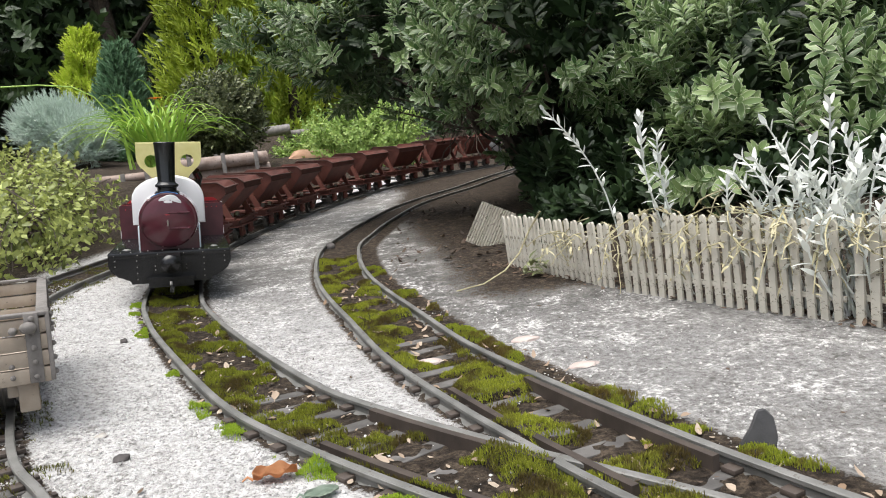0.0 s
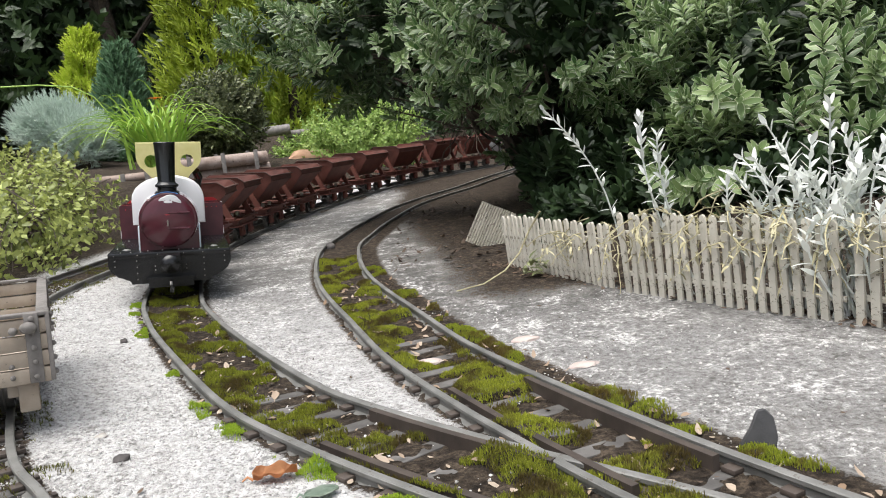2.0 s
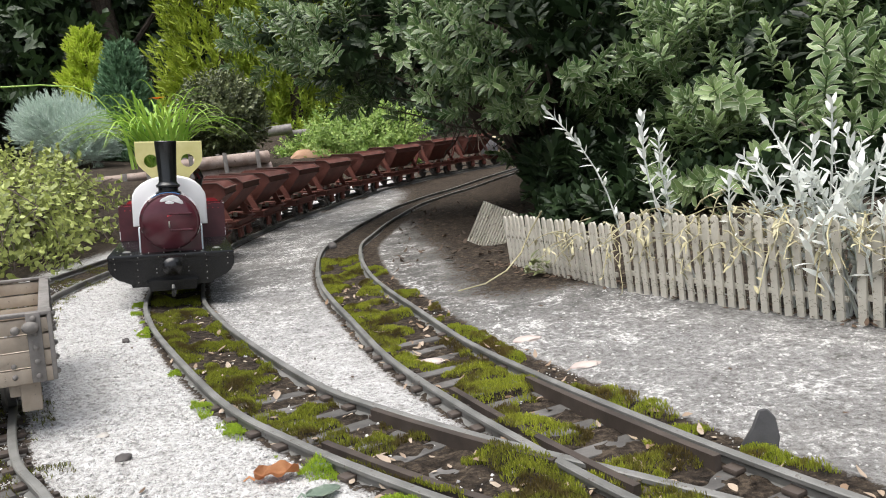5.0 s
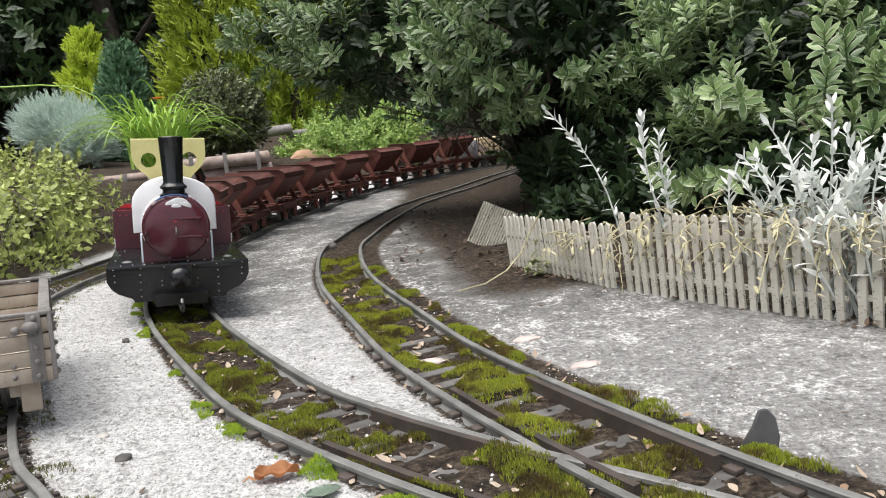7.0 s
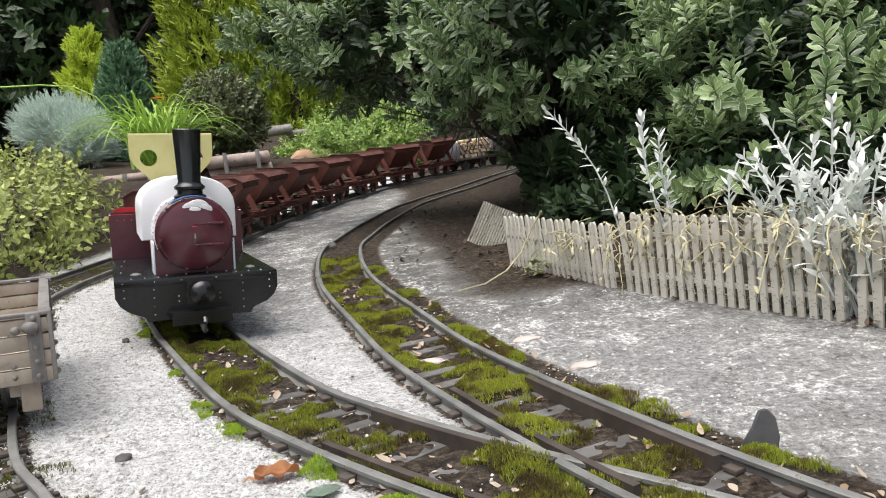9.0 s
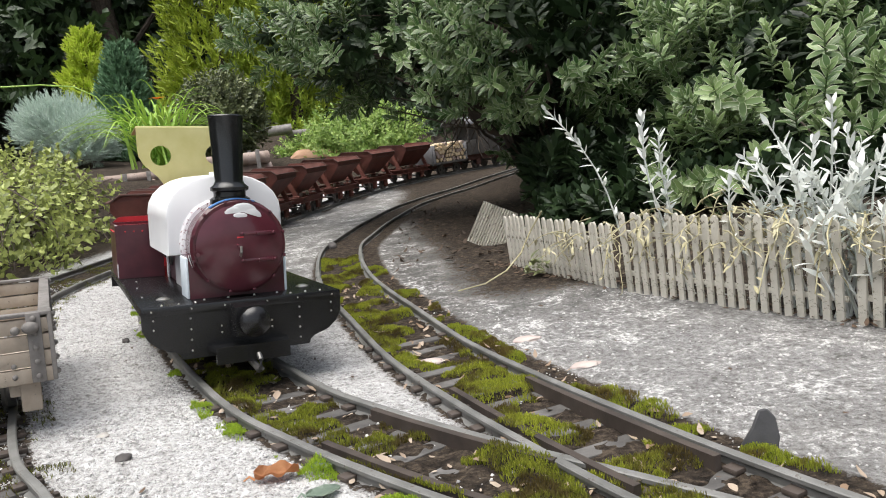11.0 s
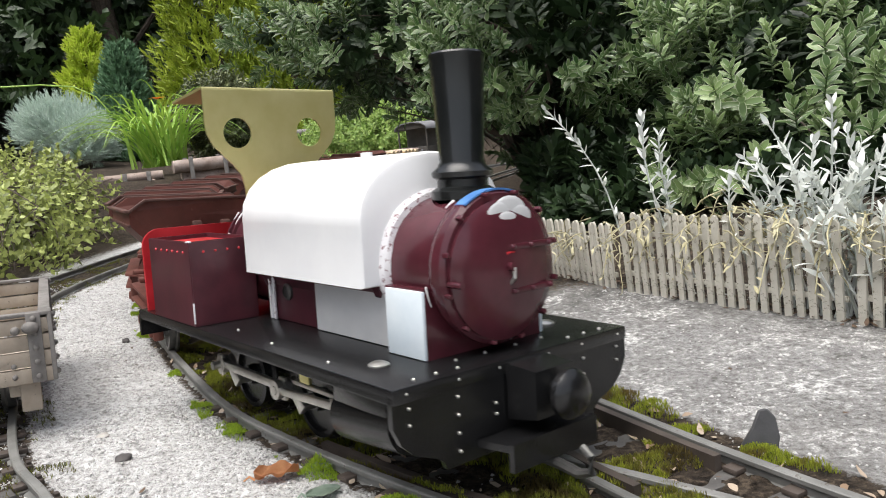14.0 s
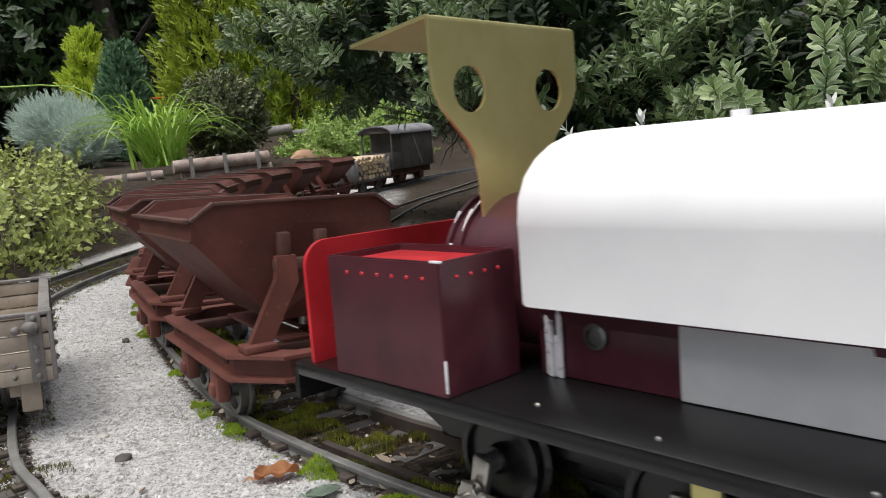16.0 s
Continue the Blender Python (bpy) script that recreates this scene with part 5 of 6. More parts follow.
for k in range(48):
    # bare twigs hanging over the far track
    p = Vector((rnd.uniform(0.03, 0.13), rnd.uniform(0.85, 1.15), rnd.uniform(0.10, 0.17)))
    pts, d = [p], Vector((rnd.uniform(-0.7, 0.4), rnd.uniform(-0.5, 0.3), -0.8))
    for j in range(6):
        d = (d + Vector((rnd.uniform(-.6, .6), rnd.uniform(-.6, .6), rnd.uniform(-.5, .4)))).normalized()
        pts.append(pts[-1] + d * rnd.uniform(0.008, 0.018))
    part("twig", tube(bmesh.new(), pts, 0.0011, 0.0005, 6), "twig", hebe)


# ---- moss, litter and stones ----
def tuft(rnd, h):
    p = Proto()
    for k in range(3):
        m = Matrix.Rotation(k * 2.1 + rnd.uniform(-.4, .4), 4, "Z") @ Matrix.Rotation(radians(-rnd.uniform(48, 82)), 4, "Y")
        p.leaf(m, h * rnd.uniform(0.7, 1.1), h * 0.42, -0.1, 0.3, 1, False)
    return p


def moss(way, y0, y1, count, keep, span, seed, material, size=(0.7, 1.3)):
    """Tufts between and beside the rails, thick where a patchy noise says so."""
    rnd, mats = random.Random(seed), []
    a, b = way.where(y0), way.where(y1)
    phase = way.where({id(main_way): 0.262, id(loop_way): 0.33}.get(id(way), 0.3))
    while len(mats) < count:
        s, off = rnd.uniform(a, b), rnd.uniform(*span)
        if abs(abs(off) - GAUGE / 2) < 0.0022:
            continue
        if abs((s - phase + 0.00825) % 0.0165 - 0.00825) < 0.0026 and 0.19 < way.at(s).y < 0.285 and rnd.random() < 0.75:
            continue
        p = way.side(s, off)
        dens = noise.noise(Vector((p.x * 42, p.y * 42, seed))) + 0.5 * noise.noise(Vector((p.x * 110, p.y * 110, seed)))
        if dens < keep:
            continue
        h = min(1.0, (dens - keep) * 1.8)
        z = soil(p.x, p.y) + 0.0036 * h - 0.0002
        tilt = Vector((rnd.uniform(-.35, .35), rnd.uniform(-.35, .35), 1))
        mats.append(turned((p.x, p.y, z), tilt, rnd.uniform(0, 6), rnd.uniform(*size)))
    return strew("moss", [tuft(rnd, 0.0014) for _ in range(5)], mats, material)


mo = new("moss", moss(main_way, 0.55, 0.09, 30000, -0.02, (-0.0155, 0.0155), 11, "moss"))
tagged(mo, "olive and bright green moss between the rails", "moss", kind="stuff")
mo = new("moss", moss(loop_way, 0.62, 0.07, 33000, -0.02, (-0.0155, 0.0155), 12, "moss"))
tagged(mo, "olive and bright green moss between the rails", "moss", kind="stuff")
mo = new("moss", moss(loop_way, 0.55, 0.10, 9000, 0.05, (0.0190, 0.031), 13, "moss_mid"))
tagged(mo, "bright green moss along the outside of the rail", "moss", kind="stuff")
mo = new("moss", moss(main_way, 0.52, 0.15, 4500, 0.20, (-0.026, -0.0190), 14, "moss_bright", (0.6, 1.1)))
tagged(mo, "bright green moss cushions outside the rail", "moss", kind="stuff")
mo = new("moss", moss(siding_way, 0.70, 0.12, 6000, 0.10, (-0.03, 0.03), 15, "moss"))
tagged(mo, "green moss along the siding", "moss", kind="stuff")


def litter(count, where_, size, material, seed, flat=0.3):
    rnd, mats = random.Random(seed), []
    pr = []
    for k in range(4):
        p = Proto()
        p.leaf(Matrix(), 1.0, rnd.uniform(0.35, 0.7), rnd.uniform(-0.5, 0.3), rnd.uniform(-0.5, 0.6), 3, False)
        pr.append(p)
    for _ in range(count):
        x, y = where_(rnd)
        mats.append(turned((x, y, soil(x, y) + 0.0008), (rnd.uniform(-flat, flat), rnd.uniform(-flat, flat), 1), rnd.uniform(0, 6), rnd.uniform(*size)))
    return strew("leaf_litter", pr, mats, material)


def along(way, y0, y1, lo, hi):
    def pick(rnd):
        return tuple(way.side(rnd.uniform(way.where(y0), way.where(y1)), rnd.uniform(lo, hi)))
    return pick


def by_fence(rnd):
    t = rnd.random() ** 0.9
    x, y = 0.04 + 0.16 * t, 0.515 - 0.30 * t
    return x - abs(rnd.gauss(0, 0.006)) - 0.001, y - abs(rnd.gauss(0, 0.006))


for cnt, pick, size, mt, label in ((260, along(main_way, 0.45, 0.1, -0.022, 0.022), (0.0014, 0.0042), "litter", "pale dry leaf fragments between the rails"),
                                   (330, along(loop_way, 0.5, 0.08, -0.022, 0.034), (0.0014, 0.0042), "litter", "pale dry leaf fragments between the rails"),
                                   (420, by_fence, (0.002, 0.006), "litter_dark", "dark dry leaf litter along the fence foot"),
                                   (500, lambda r: (r.uniform(-0.04, 0.12), r.uniform(0.5, 1.0)), (0.002, 0.007), "litter_dark", "dark dry leaf litter under the bush"),
                                   (150, lambda r: (r.uniform(-0.2, 0.2), r.uniform(0.12, 0.5)), (0.001, 0.0025), "litter_dark", "tiny dark fragments on the slab")):
    lt = new("leaf_litter", litter(cnt, pick, size, mt, cnt))
    tagged(lt, label, "leaf litter", kind="stuff")


grit = []
rnd = random.Random(17)
for k in range(3):
    p = Proto()
    for q in ((1, 0, 0), (0, 1, 0), (-1, 0, 0), (0, -1, 0), (0, 0, 0.8), (0, 0, -0.6)):
        p.v.append(Vector(q) * rnd.uniform(0.7, 1.2)), p.a.append(0.0)
    p.f += [(0, 1, 4), (1, 2, 4), (2, 3, 4), (3, 0, 4), (1, 0, 5), (2, 1, 5), (3, 2, 5), (0, 3, 5)]
    grit.append(p)
mats = []
beds = np.concatenate([main_way.p, loop_way.p])
while len(mats) < 34000:
    x, y = rnd.uniform(-0.30, 0.22), 0.11 + 0.5 * rnd.random() ** 1.4
    if abs(x) > 0.75 * y + 0.05 or noise.noise(Vector((x * 30, y * 30, 2))) + 0.3 < rnd.random() - (0.35 if x < lerp(OUTER, y) + 0.03 else 0.0):
        continue
    if x > lerp(OUTER, y) + 0.06 and (y > 0.40 or rnd.random() < 0.75):
        continue
    if np.min(np.hypot(beds[:, 0] - x, beds[:, 1] - y)) < 0.022 and rnd.random() < 0.93:
        continue
    mats.append(turned((x, y, soil(x, y)), (rnd.uniform(-.5, .5), rnd.uniform(-.5, .5), 1), rnd.uniform(0, 6), rnd.choice((0.0002, 0.0002, 0.0003, 0.0003, 0.0004, 0.0005, 0.0008))))
gr = new("grit", strew("grit", grit, mats, "grit"))
tagged(gr, "fine pale and grey grit scattered over the slab", "grit", kind="stuff")


def pebble(name, x, y, r, squash, material, label, seed):
    bm = bmesh.new()
    bmesh.ops.create_icosphere(bm, subdivisions=3, radius=r)
    for v in bm.verts:
        v.co *= 1 + 0.35 * noise.noise(v.co / r * 1.1 + Vector((seed, 0, 0))) + 0.08 * noise.noise(v.co / r * 4 + Vector((seed, 3, 0)))
        v.co = Vector((v.co.x * squash[0], v.co.y * squash[1], v.co.z * squash[2]))
    ob = thing(name, bm, material, label, "stone")
    ob.location = (x, y, soil(x, y) + r * squash[2] * (0.5 if material == "dark_stone" else 0.1))
    return ob


pebble("pebble", -0.100, 0.211, 0.0020, (1.2, 1, 0.7), "dark_stone", "small dark stone on the pale slab", 1)
pebble("pebble", -0.115, 0.232, 0.0016, (1.3, 1, 0.5), "stone", "small whitish chip on the pale slab", 2)
pebble("pebble", -0.163, 0.37, 0.0018, (1, 1, 0.8), "dark_stone", "tiny dark stone on the pale slab", 3)
pebble("pebble", 0.031, 0.313, 0.0042, (1.4, 0.8, 0.35), "pink_stone", "pinkish broken stone beside the rail", 4)
pebble("pebble", 0.047, 0.268, 0.0046, (1.3, 0.8, 0.3), "pink_stone", "flaky pinkish stone in moss beside the rail", 5)
pebble("pebble", -0.010, 0.297, 0.0042, (1.4, 0.8, 0.3), "pink_stone", "pale flat stone between the rails", 6)
pebble("pebble", -0.103, 0.70, 0.0042, (1.1, 1, 0.9), "dark_stone", "dark lump beside the curved rail", 8)

bm = bmesh.new()
prism(bm, [(-0.0045, -0.001), (0.003, -0.001), (0.0042, 0.004), (0.0036, 0.009), (0.0018, 0.0112), (-0.0002, 0.0108), (-0.0022, 0.0065), (-0.0052, 0.0022)], -0.0009, 0.0009, "y")
bmesh.ops.bevel(bm, geom=bm.edges[:], offset=0.0003, segments=1, affect="EDGES")
sl = thing("slate_shard", bm, "slate", "dark slate shard standing in moss beside the rail", "slate")
sl.matrix_basis = Matrix.Translation((0.0745, 0.180, soil(0.0745, 0.18))) @ Matrix.Rotation(radians(-12), 4, "Z") @ Matrix.Rotation(radians(-14), 4, "X")


def fallen_leaf(x, y, ln, wd, material, label, turn, crumple, curl):
    bm = bmesh.new()
    n, rows = 10, []
    for i in range(n + 1):
        t = i / n
        w = wd / 2 * math.sin(math.pi * min(0.98, 0.05 + 0.93 * t)) ** 0.7
        row = []
        for j in range(-4, 5):
            c = j / 4
            z = crumple * noise.noise(Vector((t * 4, c * 2, turn))) * ln + curl * ln * (abs(c) ** 2) * 0.35 + 0.0008 + crumple * ln * 0.4
            row.append(bm.verts.new((ln * (t - 0.5), w * c, z)))
        rows.append(row)
    for p, q in zip(rows, rows[1:]):
        for j in range(8):
            bm.faces.new((p[j], p[j + 1], q[j + 1], q[j]))
    bmesh.ops.solidify(bm, geom=bm.faces[:], thickness=0.0003)
    tube(bm, [(-ln * 0.5, 0, 0.001), (-ln * 0.62, wd * 0.05, 0.002), (-ln * 0.75, 0, 0.0012)], 0.0004, 0.0002, 6)
    ob = thing("fallen_leaf", bm, material, label, "leaf")
    ob.matrix_basis = Matrix.Translation((x, y, soil(x, y) + 0.0004)) @ Matrix.Rotation(radians(turn), 4, "Z")
    return ob


fallen_leaf(-0.050, 0.188, 0.0115, 0.0075, "dead_leaf", "curled orange-brown dead leaf on the slab", 12, 0.20, 0.35)
fallen_leaf(-0.0385, 0.193, 0.0075, 0.0065, "grey_leaf", "greyish green fallen leaf beside the rail", 60, 0.06, 0.2)
fallen_leaf(-0.036, 0.175, 0.0085, 0.006, "grey_leaf", "pale greyish green fallen leaf on the slab", 20, 0.06, 0.2)


# ---- planting beside the fence ----
def silver_plant(stems, seed):
    """Stems given as (foot x, foot y, tip x, tip y, tip z), each with felted leaves in crossed pairs."""
    rnd = random.Random(seed)
    pl = empty("silver_plant", "silver-white felted plant with upright leafy stems behind the fence", "plant", "silver plants by the fence")
    for x, y, tx, ty, tz in stems:
        foot, tip = Vector((x, y, soil(x, y))), Vector((tx, ty, tz))
        bend = Vector((rnd.uniform(-0.010, 0.010), rnd.uniform(-0.006, 0.006), 0.008))

        def spot(t):
            return foot.lerp(tip, t) + bend * math.sin(math.pi * t)
        st = part("stem", tube(bmesh.new(), [spot(k / 7) for k in range(8)], 0.0006, 0.00035, 6), "silver", pl)
        p, ln = Proto(), (tip - foot).length
        n = max(5, int(ln / 0.0058))
        for i in range(n):
            t = 0.30 + 0.70 * i / (n - 1)
            d = spot(t) - spot(t - 0.05)
            for sd in (0, 1):
                if rnd.random() < 0.12:
                    continue
                m = turned(spot(t), d, i * 1.5 + sd * math.pi + rnd.uniform(-.5, .5)) @ Matrix.Rotation(radians(-90 + rnd.uniform(40, 88) * (1.15 - 0.60 * t)), 4, "Y")
                p.leaf(m, rnd.uniform(0.0055, 0.0095) * (1.05 - 0.25 * t), rnd.uniform(0.0019, 0.0027), rnd.uniform(-0.15, 0.3), 0.2, 4, False, 0.2)
        v, f, a = p.arrays()
        ob = new("leaves", mesh_from("leaves", v.tolist(), f, a, M["silver"]))
        ob.parent = st
    return pl


for i, stems in enumerate((
        [(0.1010, 0.4095, 0.0630, 0.4075, 0.0888)],
        [(0.1197, 0.3586, 0.0993, 0.3566, 0.0793), (0.1215, 0.3558, 0.1058, 0.3538, 0.0701), (0.1179, 0.3614, 0.1116, 0.3594, 0.0534)],
        [(0.1380, 0.3306, 0.1350, 0.3286, 0.0563), (0.1403, 0.3272, 0.1261, 0.3252, 0.0457)],
        [(0.1511, 0.3109, 0.1374, 0.3089, 0.0704), (0.1476, 0.3161, 0.1342, 0.3141, 0.0561), (0.1531, 0.3078, 0.1434, 0.3058, 0.0587)],
        [(0.1545, 0.3058, 0.1608, 0.3038, 0.0757), (0.1571, 0.3018, 0.1509, 0.2998, 0.0613), (0.1584, 0.2999, 0.1635, 0.2979, 0.0643)],
        [(0.1609, 0.2961, 0.1666, 0.2941, 0.0595), (0.1633, 0.2924, 0.1722, 0.2904, 0.0552), (0.1663, 0.2879, 0.1729, 0.2859, 0.0620)])):
    silver_plant(stems, 20 + i)
rnd = random.Random(29)
low = []
for k in range(44):
    t, b = rnd.random() ** 0.7, rnd.uniform(0.004, 0.016)
    x, y = 0.128 + 0.047 * t + 0.86 * b, 0.324 - 0.079 * t + 0.51 * b
    low.append((x, y, x + rnd.uniform(-0.016, 0.010), y - rnd.uniform(-0.004, 0.006), soil(x, y) + rnd.uniform(0.038, 0.060)))
for k in range(0, 44, 6):
    silver_plant(low[k:k + 6], 40 + k)


def tangle(x0, y0, x1, y1, count, z, seed, label):
    """Dry stems flopping over the fence."""
    rnd = random.Random(seed)
    th = empty("dry_stems", label, "plant")
    pr = Proto()
    for k in range(count):
        t = rnd.random()
        x, y = x0 + (x1 - x0) * t + rnd.gauss(0, 0.004), y0 + (y1 - y0) * t + rnd.gauss(0, 0.006)
        p = Vector((x, y, soil(x, y) + z * rnd.uniform(0.7, 1.1)))
        pts = [p]
        d = Vector((rnd.uniform(-1, 1), rnd.uniform(-1, 0.4), rnd.uniform(-0.4, 0.5)))
        for j in range(5):
            d = (d + Vector((rnd.uniform(-.4, .4), rnd.uniform(-.4, .2), rnd.uniform(-.55, .15)))).normalized()
            pts.append(pts[-1] + d * rnd.uniform(0.003, 0.007))
        part("stem", tube(bmesh.new(), pts, 0.0004, 0.0002, 5), "straw", th)
        for q in pts[1:]:
            m = Matrix.Translation(q) @ Matrix.Rotation(rnd.uniform(0, 6), 4, "Z") @ Matrix.Rotation(radians(rnd.uniform(-60, 50)), 4, "Y")
            pr.leaf(m, rnd.uniform(0.003, 0.007), rnd.uniform(0.0010, 0.0018), 0.3, 0.3, 3, False)
    v, f, a = pr.arrays()
    ob = new("withered_leaves", mesh_from("withered_leaves", v.tolist(), f, a, M["straw"]))
    ob.parent = th
    return th


tangle(0.097, 0.378, 0.205, 0.21, 130, 0.041, 31, "dry straw-coloured stems flopping over the fence top")
tangle(0.070, 0.44, 0.096, 0.38, 18, 0.032, 32, "dry straw-coloured stems trailing down the fence")


st = empty("trailing_stem", "long pale dry stem trailing from the fence over the slab", "stem")
part("stem", tube(bmesh.new(), [(0.062, 0.455, 0.030), (0.055, 0.462, 0.018), (0.047, 0.455, 0.006), (0.036, 0.440, -0.001), (0.022, 0.430, -0.0055), (0.006, 0.425, -0.0068)], 0.0006, 0.0004, 6), "straw", st)
gs = empty("arching_stem", "thin green grass stem arching over the bank", "stem")
part("stem", tube(bmesh.new(), [(-0.3220, 0.52, soil(-0.3220, 0.52) - 0.002), (-0.2920, 0.5000, 0.1493), (-0.2709, 0.5000, 0.1451), (-0.2456, 0.5000, 0.1437), (-0.2243, 0.5000, 0.1402), (-0.2111, 0.5000, 0.1322), (-0.2039, 0.5000, 0.1212)], 0.0007, 0.0004, 6), "blade", gs)
rnd = random.Random(37)
wd = empty("small_weed", "small dark green weed at the fence foot", "plant")
pw = Proto()
for k in range(26):
    m = Matrix.Translation((0.054 + rnd.gauss(0, 0.005), 0.452 + rnd.gauss(0, 0.004), soil(0.054, 0.452) + rnd.uniform(0.001, 0.012))) @ Matrix.Rotation(rnd.uniform(0, 6), 4, "Z") @ Matrix.Rotation(radians(-rnd.uniform(0, 60)), 4, "Y")
    pw.leaf(m, rnd.uniform(0.005, 0.009), rnd.uniform(0.0022, 0.0034), 0.2, 0.3, 3, False)
v, f, a = pw.arrays()
ob = new("leaves", mesh_from("leaves", v.tolist(), f, a, M["box"]))
ob.parent = wd


# ---- planted bank and distance ----
def sprig(rnd, n, ln, wd, spread=70, stem=0.02):
    p = Proto()
    for k in range(n):
        t = k / max(1, n - 1)
        m = Matrix.Translation((0, 0, stem * t)) @ Matrix.Rotation(k * 2.4 + rnd.uniform(-.3, .3), 4, "Z") @ Matrix.Rotation(radians(-90 + spread - 40 * t + rnd.uniform(-15, 15)), 4, "Y")
        p.leaf(m, ln * rnd.uniform(0.7, 1.15), wd * rnd.uniform(0.8, 1.15), 0.15, 0.25, 2, False)
    return p


rnd = random.Random(41)
small = [sprig(rnd, 9, 0.0070, 0.0052, 72, 0.022) for _ in range(4)]
bush("ground_cover", "yellow-green small-leaved ground cover with bare twigs on the bank", "plant", [((-0.44, 0.80, 0.045), (0.09, 0.14, 0.055)), ((-0.60, 0.98, 0.075), (0.15, 0.16, 0.06)), ((-0.38, 0.66, 0.04), (0.06, 0.10, 0.035)), ((-0.56, 0.82, 0.08), (0.09, 0.12, 0.055))],
     small, "cover", 0, 1350, (-0.45, 0.85, 0.02), limbs=170, limb_r=0.0015, part_name="sprig", seed=6)
med = [sprig(rnd, 14, 0.0095, 0.0055, 75, 0.035) for _ in range(4)]
bush("leafy_plant", "fresh light green leafy plant behind the train", "plant", [((-0.17, 1.95, 0.085), (0.155, 0.13, 0.085)), ((-0.30, 2.0, 0.06), (0.10, 0.10, 0.06))], med, "fresh", 0, 1900, (-0.15, 1.95, 0.0), limbs=10, limb_r=0.003, part_name="sprig", seed=7)
boxl = [sprig(rnd, 12, 0.0085, 0.005, 70, 0.025) for _ in range(4)]
bush("clipped_shrub", "dark rounded small-leaved shrub on the bank", "shrub", [((-0.43, 1.62, 0.175), (0.082, 0.08, 0.082))], boxl, "box", 0, 1700, (-0.43, 1.62, 0.05), limbs=12, limb_r=0.003, part_name="sprig", seed=8)
need = [sprig(rnd, 22, 0.012, 0.0016, 45, 0.030) for _ in range(4)]
bush("lavender_bush", "grey-blue feathery lavender bush", "shrub", [((-0.885, 1.85, 0.205), (0.09, 0.09, 0.065)), ((-0.80, 1.80, 0.165), (0.06, 0.06, 0.055))], need, "lavender", 0, 1700, (-0.85, 1.85, 0.07), limbs=10, limb_r=0.003, up=1.0, part_name="sprig", seed=9)
con = [sprig(rnd, 16, 0.014, 0.004, 50, 0.028) for _ in range(4)]


def conifer(label, x, y, z0, height, radius, protos, material, count, seed, tiers=0.0):
    rnd = random.Random(seed)
    th = empty("conifer", label, "conifer")
    part("trunk", tube(bmesh.new(), [(x, y, z0), (x + 0.03 * height, y, z0 + height * 0.5), (x + 0.057 * height, y, z0 + height * 0.95)], radius * 0.12, radius * 0.02, 8), "twig", th)
    mats = []
    for k in range(count):
        t, a = rnd.random() ** 1.25, rnd.uniform(0, 6.283)
        r = radius * (1 - t) ** (0.72 if height < 1 else 0.3) * (1 + tiers * math.sin(t * 22 + a * 2)) * rnd.uniform(0.6, 1.05) * (1 + 0.25 * noise.noise(Vector((math.cos(a) * 2, math.sin(a) * 2, t * 6 + seed))))
        p = (x + 0.06 * height * t + r * math.cos(a), y + r * math.sin(a), z0 + height * (0.03 + 0.95 * t))
        mats.append(turned(p, (math.cos(a) * 0.8, math.sin(a) * 0.8, 0.9), rnd.uniform(0, 6), rnd.uniform(0.8, 1.3)))
    ob = new("crown", strew("crown", protos, mats, material))
    ob.parent = th
    tagged(ob, kind="stuff")
    return th


conifer("blue-green dwarf conical conifer", -0.80, 2.05, 0.10, 0.305, 0.085, con, "bluegreen", 1800, 51)
conifer("lime-yellow dwarf conifer with open tiers", -1.02, 2.35, 0.15, 0.365, 0.10, con, "lime", 1100, 52, 0.35)
conn = [sprig(rnd, 16, 0.034, 0.010, 50, 0.07) for _ in range(4)]
for i, (x, y, h, r) in enumerate(((-1.02, 3.9, 3.0, 0.27), (-0.66, 3.85, 3.0, 0.27))):
    conifer("golden-green tall conifer in a hedge", x, y, 0.05, h, r, conn, "golden", 2600, 61 + i)


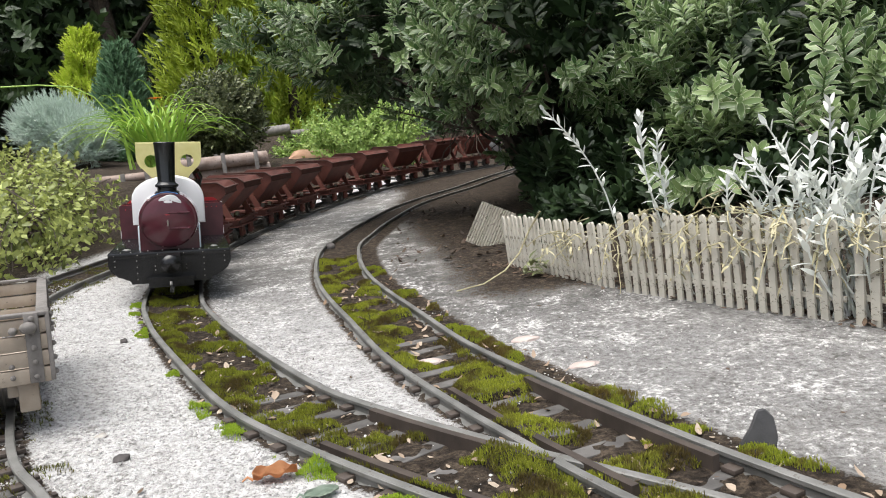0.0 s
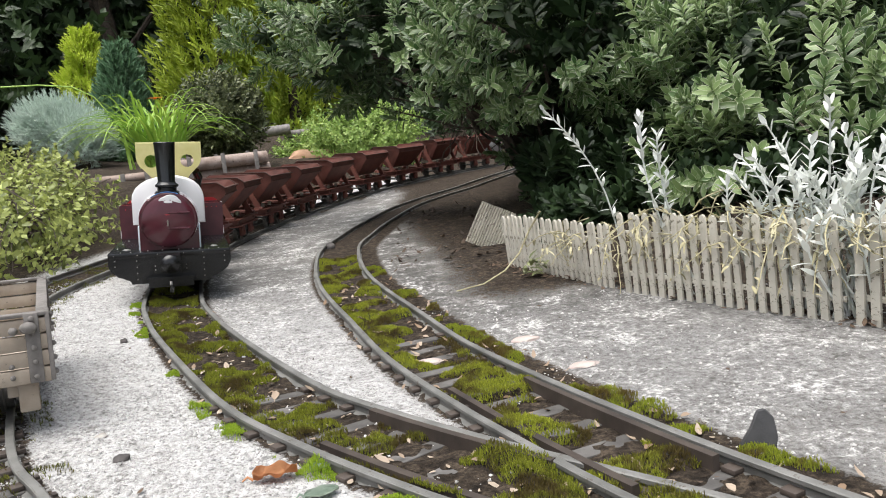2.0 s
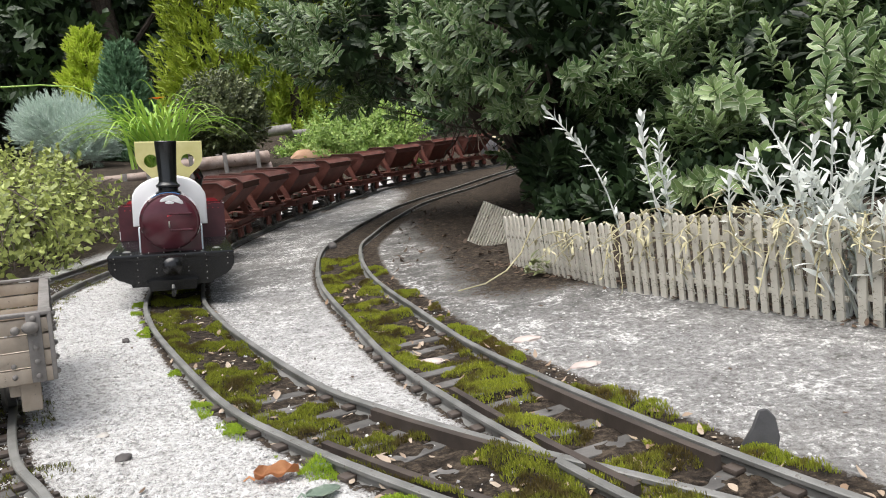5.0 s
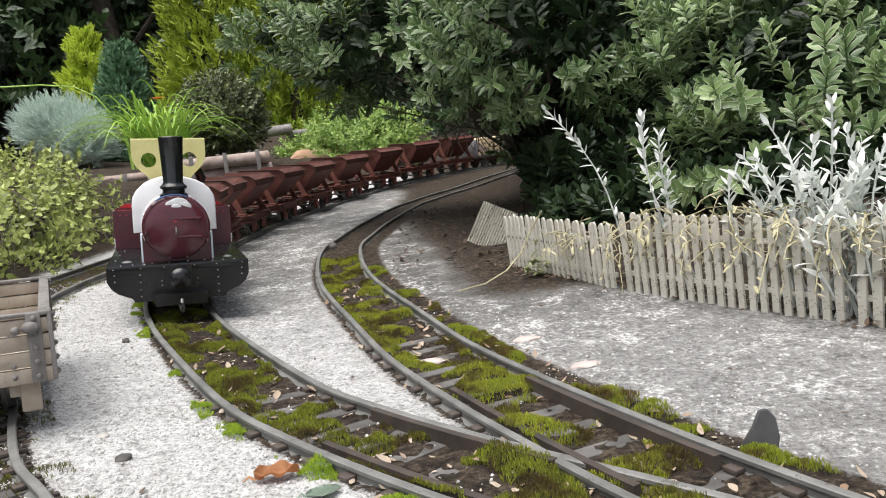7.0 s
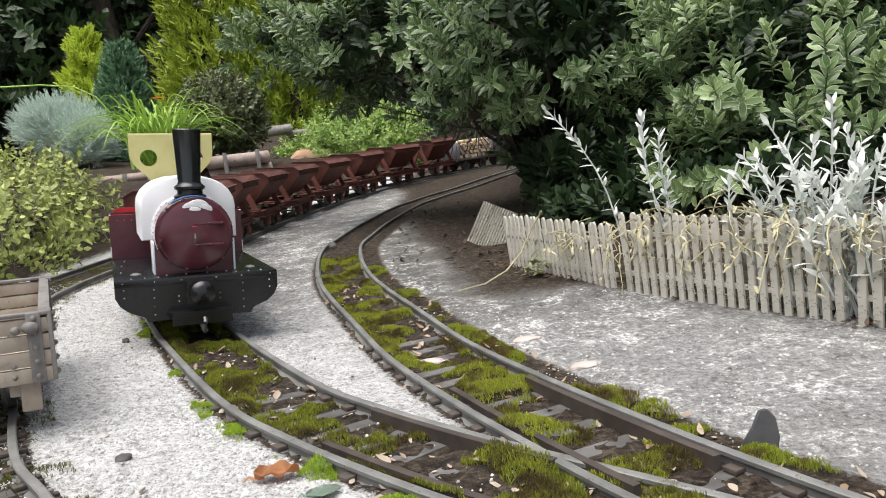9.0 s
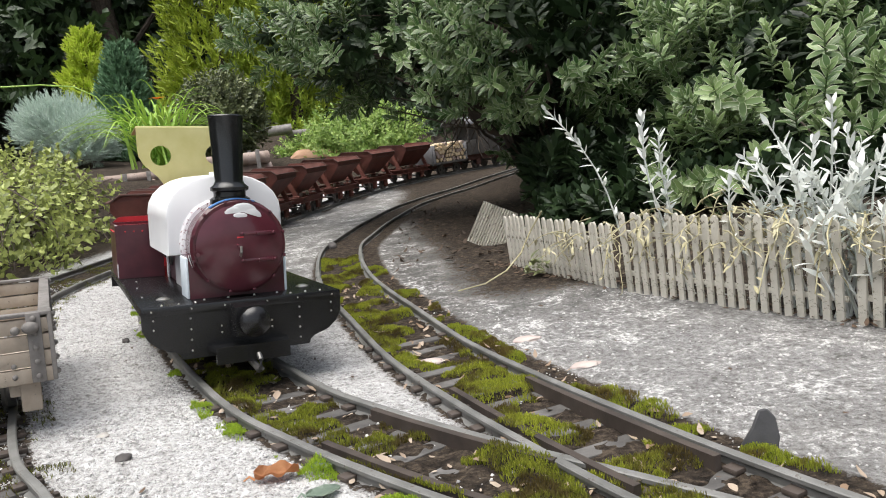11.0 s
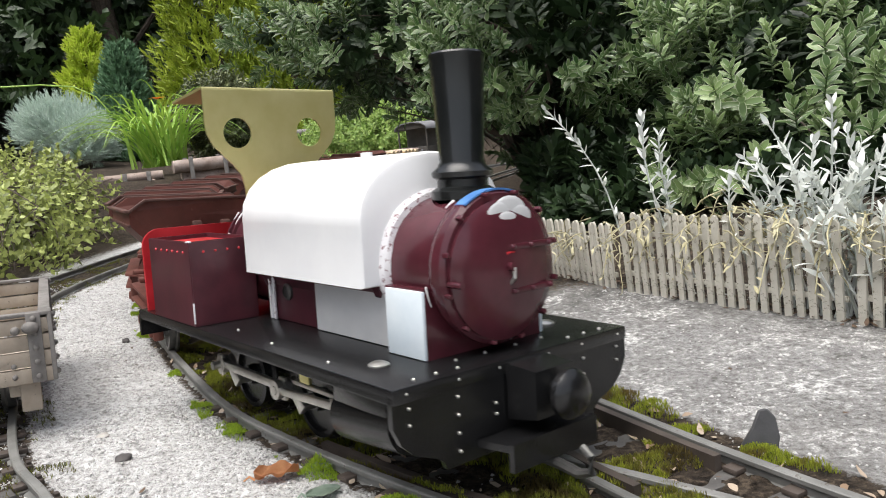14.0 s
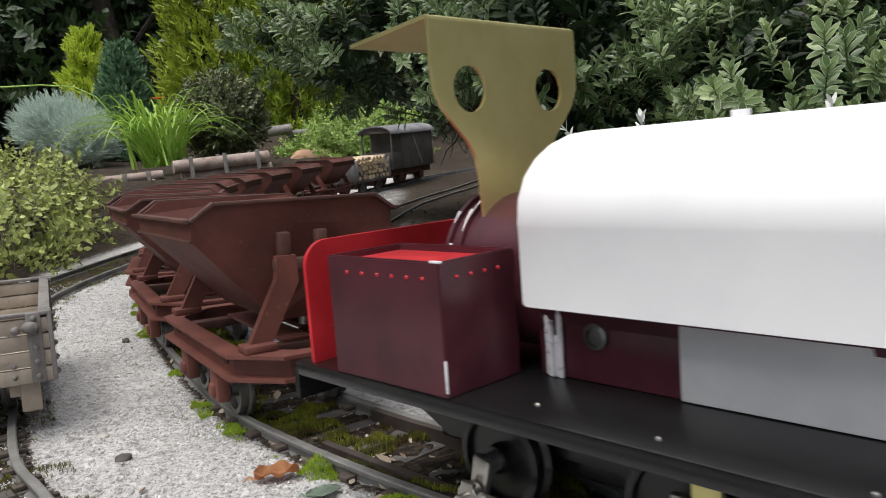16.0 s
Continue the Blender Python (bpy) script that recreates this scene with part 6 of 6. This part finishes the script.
def lily(x, y, z, seed):
    rnd = random.Random(seed)
    th = empty("daylily_clump", "bright green strap-leaved daylily clump with one orange flower", "plant")
    for k in range(130):
        a, ln, w = rnd.uniform(0, 6.283), rnd.uniform(0.19, 0.31), rnd.uniform(0.0035, 0.0055)
        reach, bm = rnd.uniform(0.25, 0.75), bmesh.new()
        d, sd, prev = Vector((math.cos(a), math.sin(a), 0)), Vector((-math.sin(a), math.cos(a), 0)), None
        bx = Vector((x + rnd.gauss(0, 0.018), y + rnd.gauss(0, 0.018), z))
        for j in range(8):
            t = j / 7
            p = bx + d * ln * reach * t + Vector((0, 0, ln * (t * (1.25 - 0.3 * reach) - (0.55 + 0.5 * reach) * t * t)))
            ww = w * (1 - t ** 2.2) * 0.5 + 0.0002
            row = [bm.verts.new(p - sd * ww + Vector((0, 0, ww * 0.5))), bm.verts.new(p), bm.verts.new(p + sd * ww + Vector((0, 0, ww * 0.5)))]
            if prev:
                for i in (0, 1):
                    bm.faces.new((prev[i], prev[i + 1], row[i + 1], row[i]))
            prev = row
        part("blade", bm, "blade", th)
    top = Vector((x + 0.028, y - 0.05, z + 0.118))
    st = part("flower_stalk", tube(bmesh.new(), [(x, y, z), (x + 0.012, y - 0.02, z + 0.075), tuple(top)], 0.0015, 0.001, 6), "blade", th)
    for k in range(6):
        p = Proto()
        p.leaf(Matrix.Translation(top) @ Matrix.Rotation(k * math.pi / 3, 4, "Z") @ Matrix.Rotation(radians(-35), 4, "Y"), 0.014, 0.007, 0.5, 0.2, 4, False)
        v, f, a = p.arrays()
        ob = new("petal", mesh_from("petal", v.tolist(), f, a, M["orange"]))
        ob.parent = st
    return th


lily(-0.50, 1.42, 0.088, 71)


def log_pile(x, y, z, ln, r, count, turn, label):
    th = empty("log_bundle", label, "logs", "log bundles on the bank")
    rnd, spots, row, k = random.Random(count), [], 0, 0
    per = max(2, (count + 1) // 2)
    while len(spots) < count:
        for i in range(per - row % 2):
            spots.append(((i + 0.5 * (row % 2)) * r * 2.02, row * r * 1.75))
        row += 1
    for u, v in spots[:count]:
        bm = cyl(bmesh.new(), (-ln / 2 + rnd.uniform(-.01, .01), u, r + v), (ln / 2 + rnd.uniform(-.01, .01), u, r + v), r * rnd.uniform(0.88, 1.0), seg=16)
        part("log", bm, "bark", th, "pale barked log")
    wdt = per * 2 * r
    for s in (-0.36, 0, 0.36):
        for v in (-r - 0.003, wdt - r + 0.003):
            part("stake", box(bmesh.new(), (s * ln, v, r * row * 0.9), (0.007, 0.004, r * row * 2.0), 0.0008), "iron", th, "grey iron stake")
    th.matrix_basis = Matrix.Translation((x, y, z)) @ Matrix.Rotation(radians(turn), 4, "Z")
    return th


log_pile(-0.365, 1.34, 0.030, 0.160, 0.0120, 4, 28, "stacked pale logs held by iron stakes on the bank")
log_pile(-0.515, 1.28, 0.052, 0.105, 0.008, 7, 14, "bundle of thin poles with stakes on the bank")
lg = thing("lying_log", cyl(cyl(bmesh.new(), (-0.05, 0, 0), (0.05, 0.02, 0.004), 0.013, seg=14), (0.03, 0.03, -0.01), (0.14, 0.05, -0.01), 0.010, seg=14), "iron", "grey weathered log lying on the bank", "log")
lg.location = (-0.40, 1.95, 0.145)
pebble("terracotta_mound", -0.30, 1.90, 0.06, (1.1, 0.7, 0.32), "terracotta", "sandy orange-brown earth mound behind the train", 9)

# shrub added to cover bare ground, its leaves coloured as if in shade
bush("evergreen_shrub", "dark shrub added behind the railway bend, shade in its leaf colour", "shrub", [((0.30, 2.35, 0.12), (0.42, 0.22, 0.24)), ((0.75, 2.2, 0.15), (0.35, 0.25, 0.25)), ((0.0, 2.55, 0.12), (0.22, 0.18, 0.20))],
     [sprig(rnd, 12, 0.022, 0.008, 70, 0.04) for _ in range(3)], "hebe_shaded", 0, 1500, (0.3, 2.35, 0.0), limbs=16, limb_r=0.005, part_name="sprig", seed=12)

# far woodland, dark and closed: an added near-black sheet painted as shade
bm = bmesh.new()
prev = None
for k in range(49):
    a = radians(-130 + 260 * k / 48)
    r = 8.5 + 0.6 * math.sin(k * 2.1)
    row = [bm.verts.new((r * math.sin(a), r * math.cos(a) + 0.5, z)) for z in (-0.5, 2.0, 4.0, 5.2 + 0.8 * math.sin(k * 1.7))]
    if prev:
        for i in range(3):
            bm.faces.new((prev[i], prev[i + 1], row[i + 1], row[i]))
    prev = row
thing("backdrop", bm, "woods", "added dark sheet behind the garden, painted as deep woodland shade", "woodland", kind="structure")
rnd = random.Random(81)
big = [sprig(rnd, 14, 0.10, 0.055, 75, 0.22) for _ in range(4)]


def tree(x, y, h, seed, label, spread=1.2):
    rnd = random.Random(seed)
    th = empty("tree", label, "tree", "woodland trees")
    part("trunk", tube(bmesh.new(), [(x, y, -0.1), (x + 0.05, y, h * 0.3), (x - 0.05, y, h * 0.6), (x, y, h * 0.9)], 0.10, 0.03, 10), "twig", th)
    mats = []
    for c in range(16):
        cx, cy, cz = x + rnd.gauss(0, spread * 0.5), y + rnd.gauss(0, spread * 0.35), h * rnd.uniform(0.15, 1.0)
        part("limb", tube(bmesh.new(), [(x, y, cz * 0.6), ((x + cx) / 2, (y + cy) / 2, cz * 0.9), (cx, cy, cz)], 0.03, 0.01, 6), "twig", th)
        for k in range(55):
            d = Vector((rnd.gauss(0, 1), rnd.gauss(0, 1), rnd.gauss(0, 0.7)))
            p = Vector((cx, cy, cz)) + d * 0.22
            mats.append(turned(p, d + Vector((0, 0, 0.3)), rnd.uniform(0, 6), rnd.uniform(0.7, 1.2)))
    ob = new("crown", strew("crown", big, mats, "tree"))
    ob.parent = th
    tagged(ob, kind="stuff")


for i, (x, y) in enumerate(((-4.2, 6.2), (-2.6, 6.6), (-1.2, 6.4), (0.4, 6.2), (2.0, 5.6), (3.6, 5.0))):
    tree(x, y, 3.6, 91 + i, "leafy woodland tree with shade put into its dark leaf colour")

motions()
